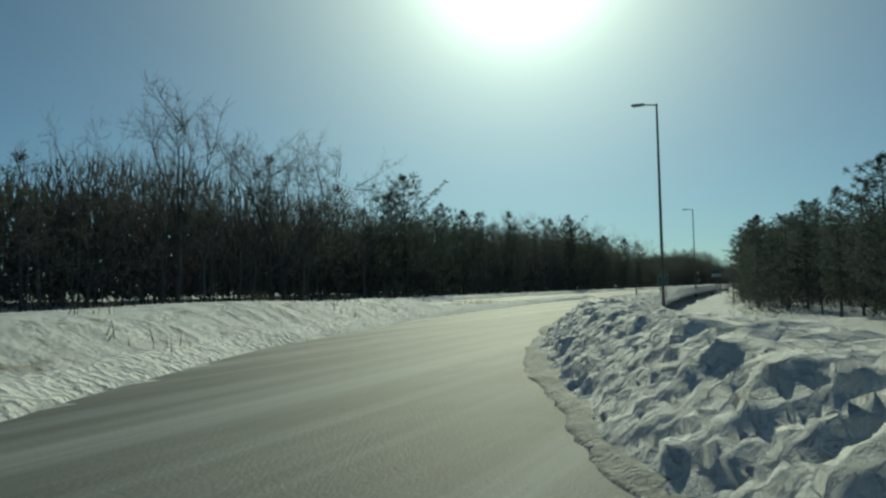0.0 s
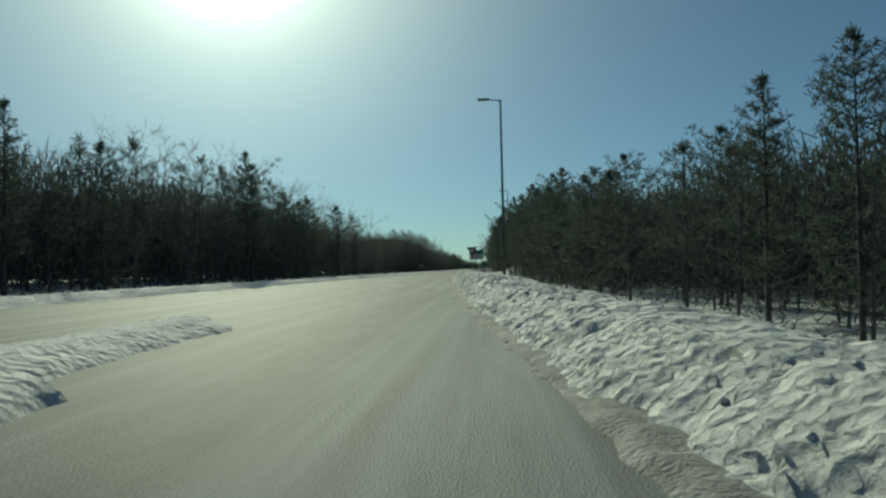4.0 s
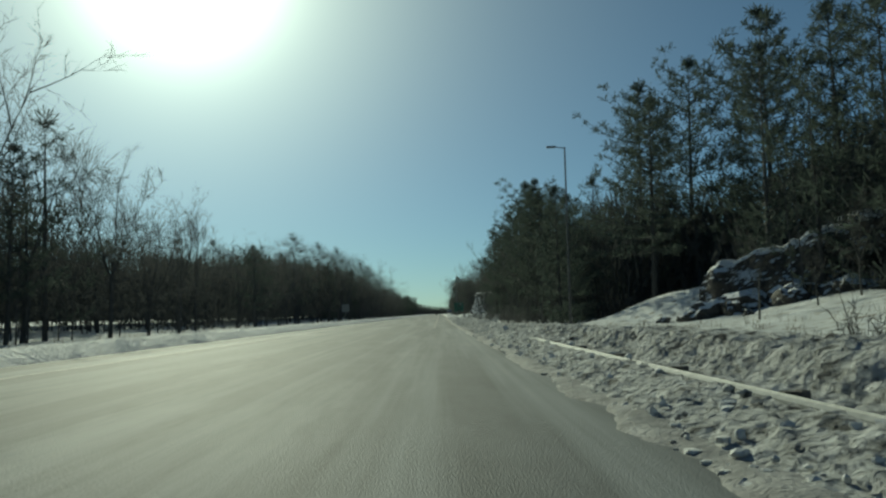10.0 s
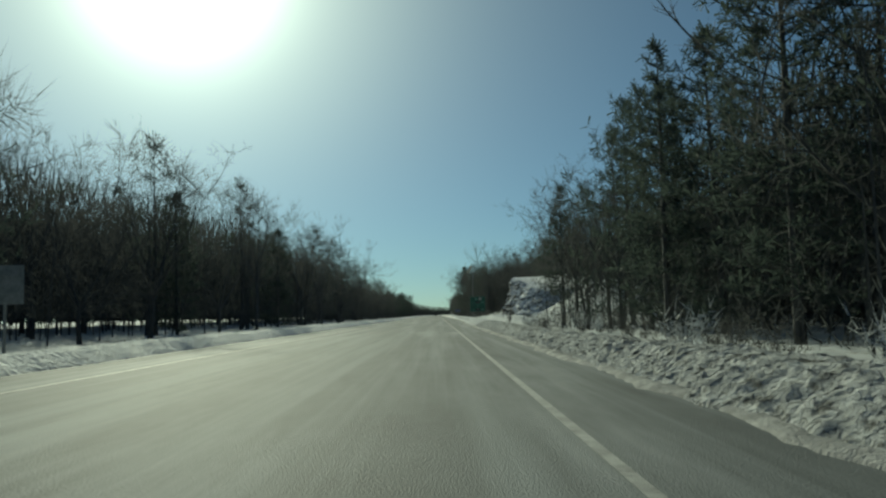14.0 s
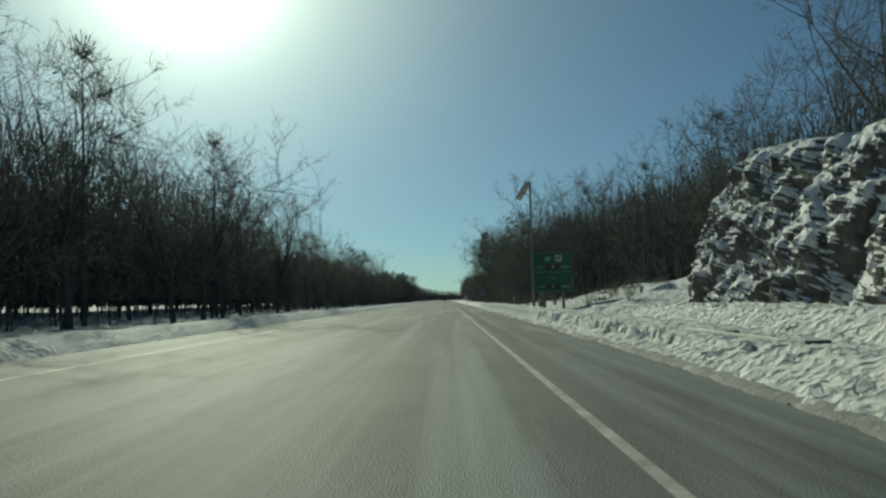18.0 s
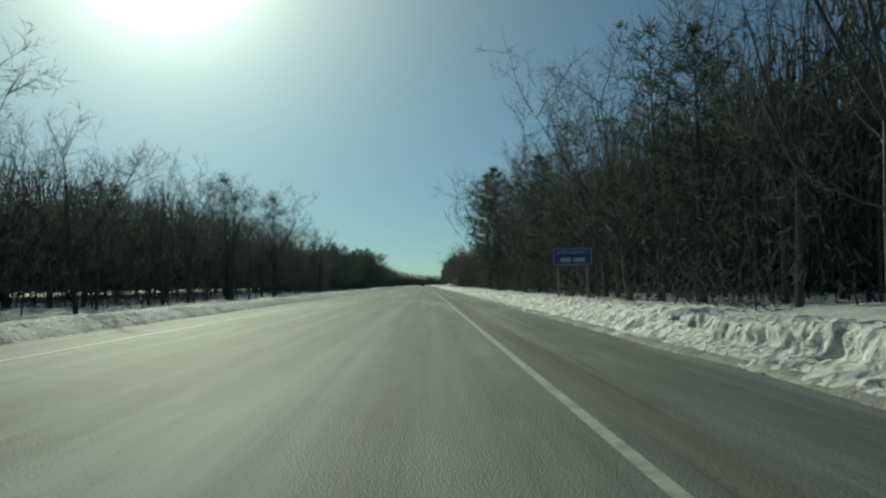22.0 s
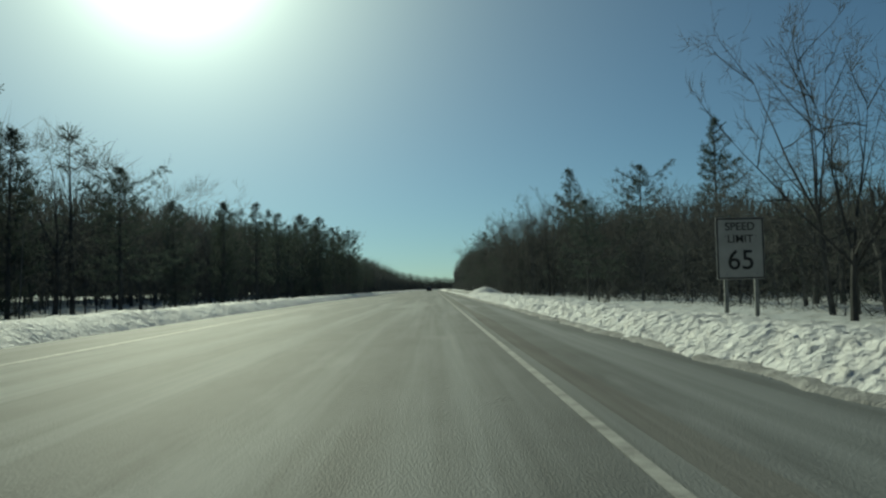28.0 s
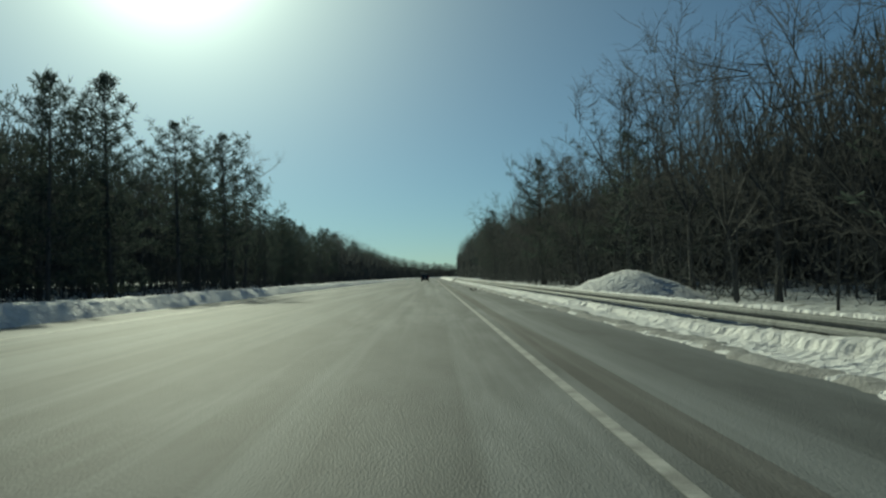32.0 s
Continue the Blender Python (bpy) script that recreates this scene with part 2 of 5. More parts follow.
def snow_on_ledges(m, low, high, rag):
    n, l = m.node_tree.nodes, m.node_tree.links
    b = n["Principled BSDF"]
    geo, sep, no, ad, mr, mx = (n.new("ShaderNodeNewGeometry"), n.new("ShaderNodeSeparateXYZ"), n.new("ShaderNodeTexNoise"),
                                n.new("ShaderNodeMath"), n.new("ShaderNodeMapRange"), n.new("ShaderNodeMix"))
    mx.data_type, ad.operation = "RGBA", "MULTIPLY_ADD"
    mp = n.new("ShaderNodeMapping")
    mp.inputs["Rotation"].default_value, mp.inputs["Scale"].default_value = (radians(-20), 0, 0), (1, 1.5, 0.6)
    no.inputs["Scale"].default_value, no.inputs["Detail"].default_value, no.inputs["Roughness"].default_value = 1.5, 8, 0.6
    ad.inputs[1].default_value = rag
    l.new(geo.outputs["Position"], mp.inputs["Vector"])
    l.new(mp.outputs["Vector"], no.inputs["Vector"])
    l.new(geo.outputs["Normal"], sep.inputs[0])
    l.new(no.outputs["Fac"], ad.inputs[0])
    l.new(sep.outputs["Z"], ad.inputs[2])
    mr.inputs["From Min"].default_value, mr.inputs["From Max"].default_value = low, high
    l.new(ad.outputs[0], mr.inputs["Value"])
    l.new(mr.outputs[0], mx.inputs["Factor"])
    l.new(b.inputs["Base Color"].links[0].from_socket, mx.inputs["A"])
    mx.inputs["B"].default_value = (0.80, 0.81, 0.82, 1)
    l.new(mx.outputs["Result"], b.inputs["Base Color"])


LEDGE = material("dark_ledge_rock", (0.05, 0.048, 0.044), 0.85, 0, (0.12, 0.112, 0.10), 2.2, 8, 0.8, 8, 0.25)
snow_on_ledges(ROCK, 0.80, 0.88, 1.25)
snow_on_ledges(LEDGE, 0.93, 1.0, 0.70)


# ---- builders ----
def mesh_part(name, verts, faces, mat, parent=None, label="", smooth=False):
    me = bpy.data.meshes.new(name)
    me.from_pydata([tuple(v) for v in verts], [], faces)
    me.materials.append(mat)
    if smooth:
        me.polygons.foreach_set("use_smooth", [True] * len(me.polygons))
    me.update()
    ob = new(name, me)
    ob.parent = parent
    if label:
        tagged(ob, label)
    return ob


def part(name, bm, mat, parent=None, label="", smooth=False):
    me = bpy.data.meshes.new(name)
    bm.to_mesh(me)
    bm.free()
    me.materials.append(mat)
    if smooth:
        me.polygons.foreach_set("use_smooth", [True] * len(me.polygons))
    ob = new(name, me)
    ob.parent = parent
    if label:
        tagged(ob, label)
    return ob


def box_bm(sx, sy, sz, at=(0, 0, 0), bevel=0.0, turn=None):
    bm = bmesh.new()
    bmesh.ops.create_cube(bm, size=1)
    for v in bm.verts:
        v.co = Vector((v.co.x * sx, v.co.y * sy, v.co.z * sz))
    if bevel:
        bmesh.ops.bevel(bm, geom=bm.edges[:], offset=bevel, segments=2, affect="EDGES")
    bmesh.ops.transform(bm, matrix=Matrix.Translation(at) @ (turn or Matrix.Identity(4)), verts=bm.verts[:])
    return bm


def tube_bm(p0, p1, r0, r1, n=10):
    p0, p1 = Vector(p0), Vector(p1)
    bm = bmesh.new()
    bmesh.ops.create_cone(bm, cap_ends=True, segments=n, radius1=r0, radius2=r1, depth=(p1 - p0).length)
    m = Matrix.Translation((p0 + p1) / 2) @ (p1 - p0).to_track_quat("Z", "Y").to_matrix().to_4x4()
    bmesh.ops.transform(bm, matrix=m, verts=bm.verts[:])
    return bm


def empty(name, at, label, category, group="", kind="", turn=0.0):
    ob = new(name)
    ob.matrix_basis = pose(*at, 0, 0, turn)
    return tagged(ob, label, category, group, kind)


class Sticks:
    """Gathers tapered sticks and blades as plain triangles."""

    def __init__(self):
        self.v, self.f = [], []

    def stick(self, a, b, ra, rb, n=3):
        d = b - a
        side = d.cross(Vector((0.31, 0.83, 0.47))).normalized()
        up = d.cross(side).normalized()
        k = len(self.v)
        for p, r in ((a, ra), (b, rb)):
            for i in range(n):
                w = 2 * math.pi * i / n
                self.v.append(p + side * (r * math.cos(w)) + up * (r * math.sin(w)))
        for i in range(n):
            j = (i + 1) % n
            self.f.append((k + i, k + j, k + n + j, k + n + i))

    def blade(self, a, b, half):
        d = b - a
        side = d.cross(Vector((random.uniform(-1, 1), random.uniform(-1, 1), random.uniform(-1, 1)))).normalized() * half
        k = len(self.v)
        self.v += [a - side, a + side, b]
        self.f.append((k, k + 1, k + 2))

    def mesh(self, name, mat):
        me = bpy.data.meshes.new(name)
        me.from_pydata([tuple(p) for p in self.v], [], self.f)
        me.materials.append(mat)
        me.update()
        return me


def r3(s):
    return Vector((random.uniform(-s, s), random.uniform(-s, s), random.uniform(-s, s)))


def grow_bare(wood, twig, base, height, spread, dense=1.0, limbs=4, first=0.32, plain=False):
    """A leafless broadleaf: the trunk parts into leaders that arch up and out into a broad crown of fine twigs."""
    r = height * 0.0115

    def twigs(p, q, d, count, ln):
        for _ in range(count):
            a = p.lerp(q, random.uniform(0.05, 1.0))
            w = (d + r3(0.95) + Vector((0, 0, 0.15))).normalized() * random.uniform(0.5, 1.0) * ln
            twig.blade(a, a + w, 0.015)
            b = a + w * random.uniform(0.25, 0.7)
            twig.blade(b, b + (w + r3(0.55 * ln)) * 0.6, 0.012)

    def grow(p, d, ln, rad, level):
        steps = (5, 4, 2)[level]
        for k in range(steps):
            d = (d + r3((0.09, 0.14, 0.22)[level]) + Vector((0, 0, 0.06))).normalized()
            q = p + d * (ln / steps)
            r0, r1 = rad * (1 - 0.94 * k / steps), rad * (1 - 0.94 * (k + 1) / steps)
            if level < 2:
                if plain and level:
                    wood.blade(p, q, max(0.016, r0))
                else:
                    wood.stick(p, q, max(0.012, r0), max(0.008, r1), 4 - level)
                for _ in range(int((1.25, 1.35)[level] * dense + (0.8 if k == steps - 1 else 0.0) + random.random() * 0.9)):
                    side = (d * 0.6 + r3(0.85) + Vector((0, 0, 0.14))).normalized()
                    grow(p.lerp(q, random.uniform(0.3, 1.0)), side, ln * random.uniform(0.34, 0.56) * (1.15 - 0.4 * k / steps), rad * 0.45, level + 1)
            else:
                twig.blade(p, q, max(0.014, r0))
            count = int((1.5 * (k > 2), 2.5, 4.5)[level] * dense + random.random())
            twigs(p, q, d, count, 0.5 + 0.04 * height)
            p = q

    fork = base + Vector((random.uniform(-.03, .03), random.uniform(-.03, .03), first)) * height
    mid = base.lerp(fork, 0.5) + r3(0.12)
    wood.stick(base, mid, r * 1.15, r * 0.95, 6)
    wood.stick(mid, fork, r * 0.95, r * 0.8, 6)
    a0 = random.uniform(0, 6.3)
    for i in range(limbs):
        a = a0 + i * 6.283 / limbs + random.uniform(-.5, .5)
        lean = spread / height * (0.2 if i == 0 else random.uniform(0.75, 1.25))
        way = Vector((math.cos(a) * lean, math.sin(a) * lean, 0.62)).normalized()
        grow(fork - Vector((0, 0, random.uniform(0, 0.06) * height)), way, height * (1 - first) * random.uniform(0.78, 0.88), r * 0.55, 0)
    for _ in range(3):
        a, z = random.uniform(0, 6.3), random.uniform(0.5, 0.95)
        grow(base.lerp(fork, z), Vector((math.cos(a), math.sin(a), 0.35)).normalized(), spread * random.uniform(0.45, 0.8), r * 0.3, 1)


def grow_pine(wood, needle, base, height, radius, whorls=13, per=5, low=0.22, ragged=0.35, dome=0.5, puff=9, fine=1.0):
    """A white pine: long boughs that bend up at their ends, set with soft puffs of needles; a loose rounded tip."""
    top = base + Vector((random.uniform(-.03, .03) * height, random.uniform(-.03, .03) * height, height))
    wood.stick(base, base.lerp(top, 0.5), height * 0.013, height * 0.008, 6)
    wood.stick(base.lerp(top, 0.5), top, height * 0.008, 0.012, 5)

    def tuft(c, way, big):
        for _ in range(puff):
            d = (r3(1.0) + way * 0.45 + Vector((0, 0, 0.35))).normalized() * big * random.uniform(0.65, 1.2)
            q = c + r3(0.16 * big)
            if random.random() < 0.5:
                needle.blade(q, q + d, 0.068 * big / fine ** 0.5)
            else:
                needle.blade(q + d, q, 0.078 * big / fine ** 0.5)

    lean = random.uniform(0, 6.3)
    for w in range(whorls):
        g = (w / (whorls - 1)) ** 0.92
        f = low + (0.965 - low) * g
        reach = radius * ((1 - dome) * (1 - g) ** 0.8 + dome * (1 - g ** 2.6) ** 0.6) * (0.65 + 0.35 * min(1, g * 4)) + 0.3
        reach *= random.uniform(1 - 0.45 * ragged, 1 + 0.3 * ragged)
        a0 = random.uniform(0, 6.3)
        for i in range(per):
            if random.random() < 0.22 * ragged + 0.03:
                continue
            a = a0 + i * 6.283 / per + random.uniform(-.4, .4)
            ln = reach * random.uniform(1 - ragged, 1 + ragged * 0.6) * (1 + 0.2 * math.cos(a - lean))
            o = base.lerp(top, f + random.uniform(-.02, .02))
            out = Vector((math.cos(a), math.sin(a), 0))
            side = Vector((-out.y, out.x, 0))
            rise = random.uniform(-0.12, 0.10) + 0.5 * g
            m = o + (out + Vector((0, 0, rise))) * ln * 0.6
            e = m + (out + Vector((0, 0, rise + random.uniform(0.25, 0.6)))) * ln * 0.4
            if fine < 1.5:
                wood.stick(o, m, 0.04, 0.022, 3)
                wood.stick(m, e, 0.022, 0.008, 3)
            else:
                wood.blade(o, e, 0.035)
            n = max(1, int(ln * 1.5 / fine + 0.5))
            for k in range(n):
                u = 0.3 + 0.7 * (k + random.random() * 0.8) / n
                c = o.lerp(m, u / 0.6) if u < 0.6 else m.lerp(e, min(1.0, (u - 0.6) / 0.4))
                off = side * (1 if k % 2 else -1) * ln * 0.26 * (1.15 - 0.8 * u) * random.uniform(0.4, 1.3)
                big = random.uniform(0.32, 0.54) * fine
                tuft(c, out, big)
                tuft(c + off + out * abs(off.length) * 0.5 + Vector((0, 0, 0.12)), (out + side * (1 if k % 2 else -1)) * 0.7, big)
            tuft(e, out, 0.45 * fine)
    for _ in range(4):
        tuft(base.lerp(top, random.uniform(0.94, 1.0)) + r3(0.15), Vector((0, 0, 0.9)), 0.5 * fine)


# ---- lines of the plan ----
BANK = [(-120, 98), (-60, 62), (-30, 43), (0, 25.9), (7, 22.6), (14.4, 19.9), (22.4, 17.8), (30.7, 16.1), (39.4, 14.8), (48.4, 13.6), (63, 12.1),
        (88.9, 9.8), (112, 8.5), (136, 7.2), (162, 5.9), (188, 4.9), (214, 4.2), (240, 4.0), (270, 3.75), (310, 3.5), (420, 3.5), (445, 4.2), (470, 4.4), (3000, 4.4)]
INNER = [(-120, 90), (-60, 54), (-30, 35.6), (0, 19.2), (14.4, 13.6), (30.7, 9.9), (48.4, 7.6), (63, 6.2), (80, 4.6), (90, 4.4), (3000, 4.4)]


def line(rows, y):
    return float(np.interp(y, [r[0] for r in rows], [r[1] for r in rows]))


def bend(y):
    """Far ahead the whole road swings to the right."""
    return max(0.0, y - 1220) ** 2 / 1500


def bank_x(y):
    return line(BANK, y) + bend(y)


def inner_x(y):
    return line(INNER, y) + bend(y)


def shoulder_x(y):
    return 4.4 + bend(y)


def left_x(y):
    return line([(-200, -10.5), (700, -10.5), (780, -12.6), (3000, -12.6)], y) + bend(y)


RISE = [(-200, 0.4), (40, 0.2), (190, 0.2), (205, 0.5), (285, 0.3), (400, 0.2), (410, 1.0), (422, 4.6), (470, 5.0), (480, 2.3),
        (500, 2.3), (514, 1.4), (530, 0.8), (548, 0.3), (900, 0.2), (3000, 0.3)]


HILL = [(-200, 0), (222, 0), (240, 1.5), (258, 1.4), (262, 1.8), (266, 2.4), (277, 2.1), (290, 0), (3000, 0)]
HILL_FROM = [(240, 9), (258, 12), (264, 12), (270, 8.5)]
DITCH = [(-200, 0), (-5, 0.3), (15, 1.2), (190, 1.1), (205, 0.1), (275, 0.1), (285, 0.5), (398, 0.5), (408, 0), (546, 0), (566, 0.5), (800, 0.5), (900, 0.3), (3000, 0)]
BENCH = [(-200, 2.5), (408, 2.5), (422, 6.5), (470, 9.0), (478, 3.0), (490, 2.5), (3000, 2.5)]


BERM = [(-40, 0.8), (0, 0.85), (38, 0.8), (48, 0.55), (60, 0.1), (70, 0)]


def ground_z(x, y):
    """Height of the snow-covered ground beside the road."""
    b = bank_x(y)
    if left_x(y) - 0.3 < x < shoulder_x(y) + 0.3 or inner_x(y) - 0.2 < x < b + 0.4:
        return -0.10
    n = noise.noise((x * 0.13, y * 0.13, 3.1)) * 0.25 + noise.noise((x * 0.5, y * 0.5, 7.7)) * 0.08
    if x >= b:
        f = min(1.0, max(0.0, (x - b - line(BENCH, y)) / 12.0))
        z = -0.10 + 0.25 * min(1, (x - b - 0.4) / 1.5) + line(RISE, y) * f * f * (3 - 2 * f) + max(0, min(20, x - b - 16)) * 0.035
        k = min(1.0, max(0.0, (x - b - line(HILL_FROM, y)) / 9.0))
        z += line(HILL, y) * k * k * (3 - 2 * k) - line(DITCH, y) * min(1.0, max(0.0, (x - b - 1.5) / 2.0))
        away = min(1.0, max(0.0, (x - b - 45) / 60))
        away = away * away * (3 - 2 * away)
        swell = 0.9 + 0.7 * noise.noise((x * 0.012, y * 0.012, 5.0))
        return (z + n * min(1, (x - b) / 4)) * (1 - away) + swell * away
    if x > shoulder_x(y):
        gap = min(x - shoulder_x(y), inner_x(y) - x)
        berm = line(BERM, y) * min(1.0, max(0.0, gap - 0.5) / 2.2) ** 0.8
        return -0.10 + 0.22 * min(1.0, max(0.0, gap - 1.0) / 1.5) + berm + n * 0.7 * min(1.0, max(0.0, gap - 1.0))
    f = min(1.0, (left_x(y) - x) / 6)
    return -0.10 + f * 0.10 + n * f + max(0, min(45, left_x(y) - x - 12)) * 0.03


def dip(x, y):
    """How far the verge behind the ramp bank lies below its usual level."""
    return (line(DITCH, y) - 0.45) * min(1.0, max(0.0, (x - bank_x(y) - 1.5) / 2.0)) if 30 < y < 196 else 0.0


# ---- ground, roads ----
def sheet(name, xs, ys, mat, label, category):
    verts = [(x, y, ground_z(x, y)) for y in ys for x in xs]
    w = len(xs)
    faces = [(j * w + i, j * w + i + 1, (j + 1) * w + i + 1, (j + 1) * w + i) for j in range(len(ys) - 1) for i in range(w - 1)]
    return tagged(mesh_part(name, verts, faces, mat, smooth=True), label, category, kind="structure")


gx = [-4500, -1500, -500, -200, -110, -80, -60, -48, -40, -34, -30] + [-28 + 0.8 * i for i in range(88)] + [44, 48, 54, 62, 72, 90, 120, 200, 500, 1500, 4500]
gy = [-1500, -500, -250, -150, -110, -80] + [-60 + 2.5 * i for i in range(420)] + [995, 1010, 1030, 1060, 1100, 1150, 1200] + [1225 + 12 * i for i in range(36)] + [1680, 1800, 2500, 4800]
sheet("ground", gx, gy, FIELD, "snow-covered open ground with dead grass poking through", "ground")


def strip(name, x0, x1, y0, y1, step, mat, label, category, z=0.0, depth=0.18):
    """A paved strip between two lines, with real thickness."""
    ys = list(np.arange(y0, y1, step)) + [y1]
    v, f = [], []
    for y in ys:
        a, b = x0(y), x1(y)
        v += [(a, y, z - depth), (a, y, z), (b, y, z), (b, y, z - depth)]
    for j in range(len(ys) - 1):
        k = 4 * j
        f += [(k, k + 1, k + 5, k + 4), (k + 1, k + 2, k + 6, k + 5), (k + 2, k + 3, k + 7, k + 6)]
    return tagged(mesh_part(name, v, f, mat), label, category, kind="structure")


strip("road", left_x, shoulder_x, -200, 1640, 10, ASPHALT, "straight grey highway dusted with dried road salt", "road")
strip("ramp", lambda y: inner_x(y) - 0.15, lambda y: bank_x(y) + 0.7, -110, 250, 2.5, ASPHALT, "curved entrance ramp streaked with blown snow", "road", z=-0.0015, depth=0.15)

strip("edge_line", lambda y: 1.38 + bend(y), lambda y: 1.50 + bend(y), 284, 1600, 10, PAINT, "worn white edge line painted along the shoulder", "road marking", z=0.006, depth=0.006)
strip("edge_line", lambda y: left_x(y) + 2.5, lambda y: left_x(y) + 2.64, 60, 1600, 10, PAINT, "worn edge line beside the median shoulder", "road marking", z=0.006, depth=0.006)

strip("pavement_seam", lambda y: 1.72 + 0.05 * math.sin(y * 0.13) + bend(y), lambda y: 2.16 + 0.06 * math.sin(y * 0.21 + 1) + bend(y), 440, 1600, 4, SEAM, "dark worn seam in the asphalt beside the edge line", "road", z=0.004, depth=0.004)


# ---- snow banks ----
RIDGE = ((0, 0), (0.05, 0.14), (0.10, 0.34), (0.28, 0.90), (0.33, 1.0), (0.50, 0.96), (0.62, 0.98), (0.76, 0.80), (0.90, 0.30), (1, 0))
WALL = ((0, 0), (0.05, 0.13), (0.15, 0.27), (0.205, 0.40), (0.23, 0.93), (0.25, 1.0), (0.72, 0.97), (0.88, 0.5), (1, 0))


def snow_bank(name, foot, height, width, y0, y1, mat, label, step=0.17, side=1, rough=1.0, seed=0.0, rows=24, shape=RIDGE, torn=0.0):
    """A plowed ridge of packed clods with a ragged face to the road; foot(y) is its line at the pavement."""
    ys = np.arange(y0, y1, step)
    # rows evenly along the slope, closer on the side towards the road
    run = [0.0]
    for (s0, z0), (s1, z1) in zip(shape, shape[1:]):
        run.append(run[-1] + math.hypot((s1 - s0) * width, (z1 - z0) * 0.7) * (1.0 if s1 < 0.4 else 0.45))
    ss = [float(np.interp(run[-1] * i / (rows - 1), run, [q[0] for q in shape])) for i in range(rows)]
    prof = [float(np.interp(s, [q[0] for q in shape], [q[1] for q in shape])) for s in ss]
    v = []
    for y in ys:
        h = 1.08 * height(y) * (1 + 0.12 * noise.noise((seed, y * 0.35, 0.5)) + 0.07 * noise.noise((seed, y * 1.3, 4.5)) + 0.07 * noise.noise((seed, y * 4.0, 8.5)))
        fx = foot(y) + 0.22 * noise.noise((seed + 3, y * 0.5, 1.5)) + 0.08 * noise.noise((seed + 3, y * 2.1, 1.5))
        k = rough * min(1.0, h + 0.25)
        for i, s in enumerate(ss):
            x, z = width * s, h * prof[i]
            q = Vector((x * 1.0 + seed, y + 0.5 * x - 0.35 * z, z * 1.3))
            # packed clods of two sizes, rounded on top and creased between, and slanting plow furrows
            d1, _ = noise.voronoi(q * 3.3)
            d2, _ = noise.voronoi(q * 7.1 + Vector((3.0, 1.0, 0.0)))
            loose = max(0.0, 0.9 + 1.1 * noise.noise(q * 0.8))
            c = 0.09 * (0.45 - d1[0] ** 2) * loose + 0.085 * (0.4 - d2[0] ** 2) * (0.5 + loose)
            c += 0.06 * noise.noise((q.x * 0.8, q.y * 2.2, q.z)) + 0.06 * noise.noise(q * 9.0) + 0.05 * noise.noise(q * 4.3)
            c -= 0.10 * max(0.0, 1 - 5.5 * abs(noise.noise((q.x * 0.7, (y + 0.9 * z) * 2.1, z * 0.8 + seed)))) * loose
            c = max(c, -0.045 + 0.4 * (c + 0.045))
            if torn:
                # flutes and pockets left where the plow tore the packed face
                g = noise.noise((seed, y * 2.6 + z * 0.8, z * 1.6)) + 0.6 * noise.noise((seed + 7, y * 6.1, z * 2.4))
                c -= torn * max(0.0, g - 0.12) * (s < 0.3) * math.sin(math.pi * min(1.0, max(0.0, (prof[i] - 0.25) / 0.75))) ** 0.5
            e = min(1.0, s / 0.07) * min(1.0, (1 - s) / 0.12)
            x += -0.62 * c * e * k
            z += 0.62 * c * e * k
            v.append((fx + side * x, y, max(-0.14, z - 0.12 * (s > 0.97) - 0.06 * (i == 0))))
    f = []
    for j in range(len(ys) - 1):
        for i in range(rows - 1):
            k = j * rows + i
            f.append((k, k + 1, k + rows + 1, k + rows))
    return tagged(mesh_part(name, v, f, mat, smooth=True), label, "snow bank", kind="stuff")


HIGH = [(-60, 0.7), (0, 0.8), (20, 0.72), (30, 0.66), (45, 0.56), (80, 0.55), (100, 0.75), (112, 0.84), (165, 0.84), (194, 0.84), (203, 0.55), (212, 0.30), (240, 0.30), (252, 0.42), (280, 0.52), (306, 0.68), (330, 0.48), (365, 0.36), (400, 0.46),
        (430, 0.42), (470, 0.38), (500, 0.40), (512, 0.46), (540, 0.52), (580, 0.5), (700, 0.48), (760, 0.56), (790, 0.56), (798, 0.56), (804, 0.52), (807, 0.3)]
CREST = [(438, 0.36), (446, 0.46), (480, 0.47), (500, 0.52), (515, 0.54), (540, 0.54), (547, 0.46), (555, -0.3)]
snow_bank("snow_bank", bank_x, lambda y: line(HIGH, y), 3.4, -10, 198.1, PLOWED, "tall lumpy plowed snow bank along the ramp and merging lane", seed=1.0, rough=1.05, step=0.105, rows=33)
snow_bank("snow_bank", bank_x, lambda y: line(HIGH, y), 3.4, 198, 396.1, DIRTY, "low sandy snow bank scraped up beside the shoulder", seed=1.0, rough=1.3, step=0.13, rows=30)
snow_bank("snow_bank", bank_x, lambda y: line(HIGH, y), 3.4, 396, 439.1, PLOWED, "low gritty snow bank beside the shoulder", seed=1.0, rough=1.2, step=0.12, rows=30)
snow_bank("snow_bank", lambda y: bank_x(y) - 0.12, lambda y: line(CREST, y), 4.0, 439, 556, PLOWED, "packed snow wall with a torn upright face burying the guardrail", seed=1.0, rough=0.75, step=0.09, rows=36, shape=WALL, torn=0.75)
snow_bank("snow_bank", bank_x, lambda y: line(HIGH, y) * min(1.0, (y - 541) / 6.0), 3.4, 541, 806.1, SNOW, "clean white snow bank beside the shoulder", seed=1.0, rough=1.25, step=0.15, rows=28)
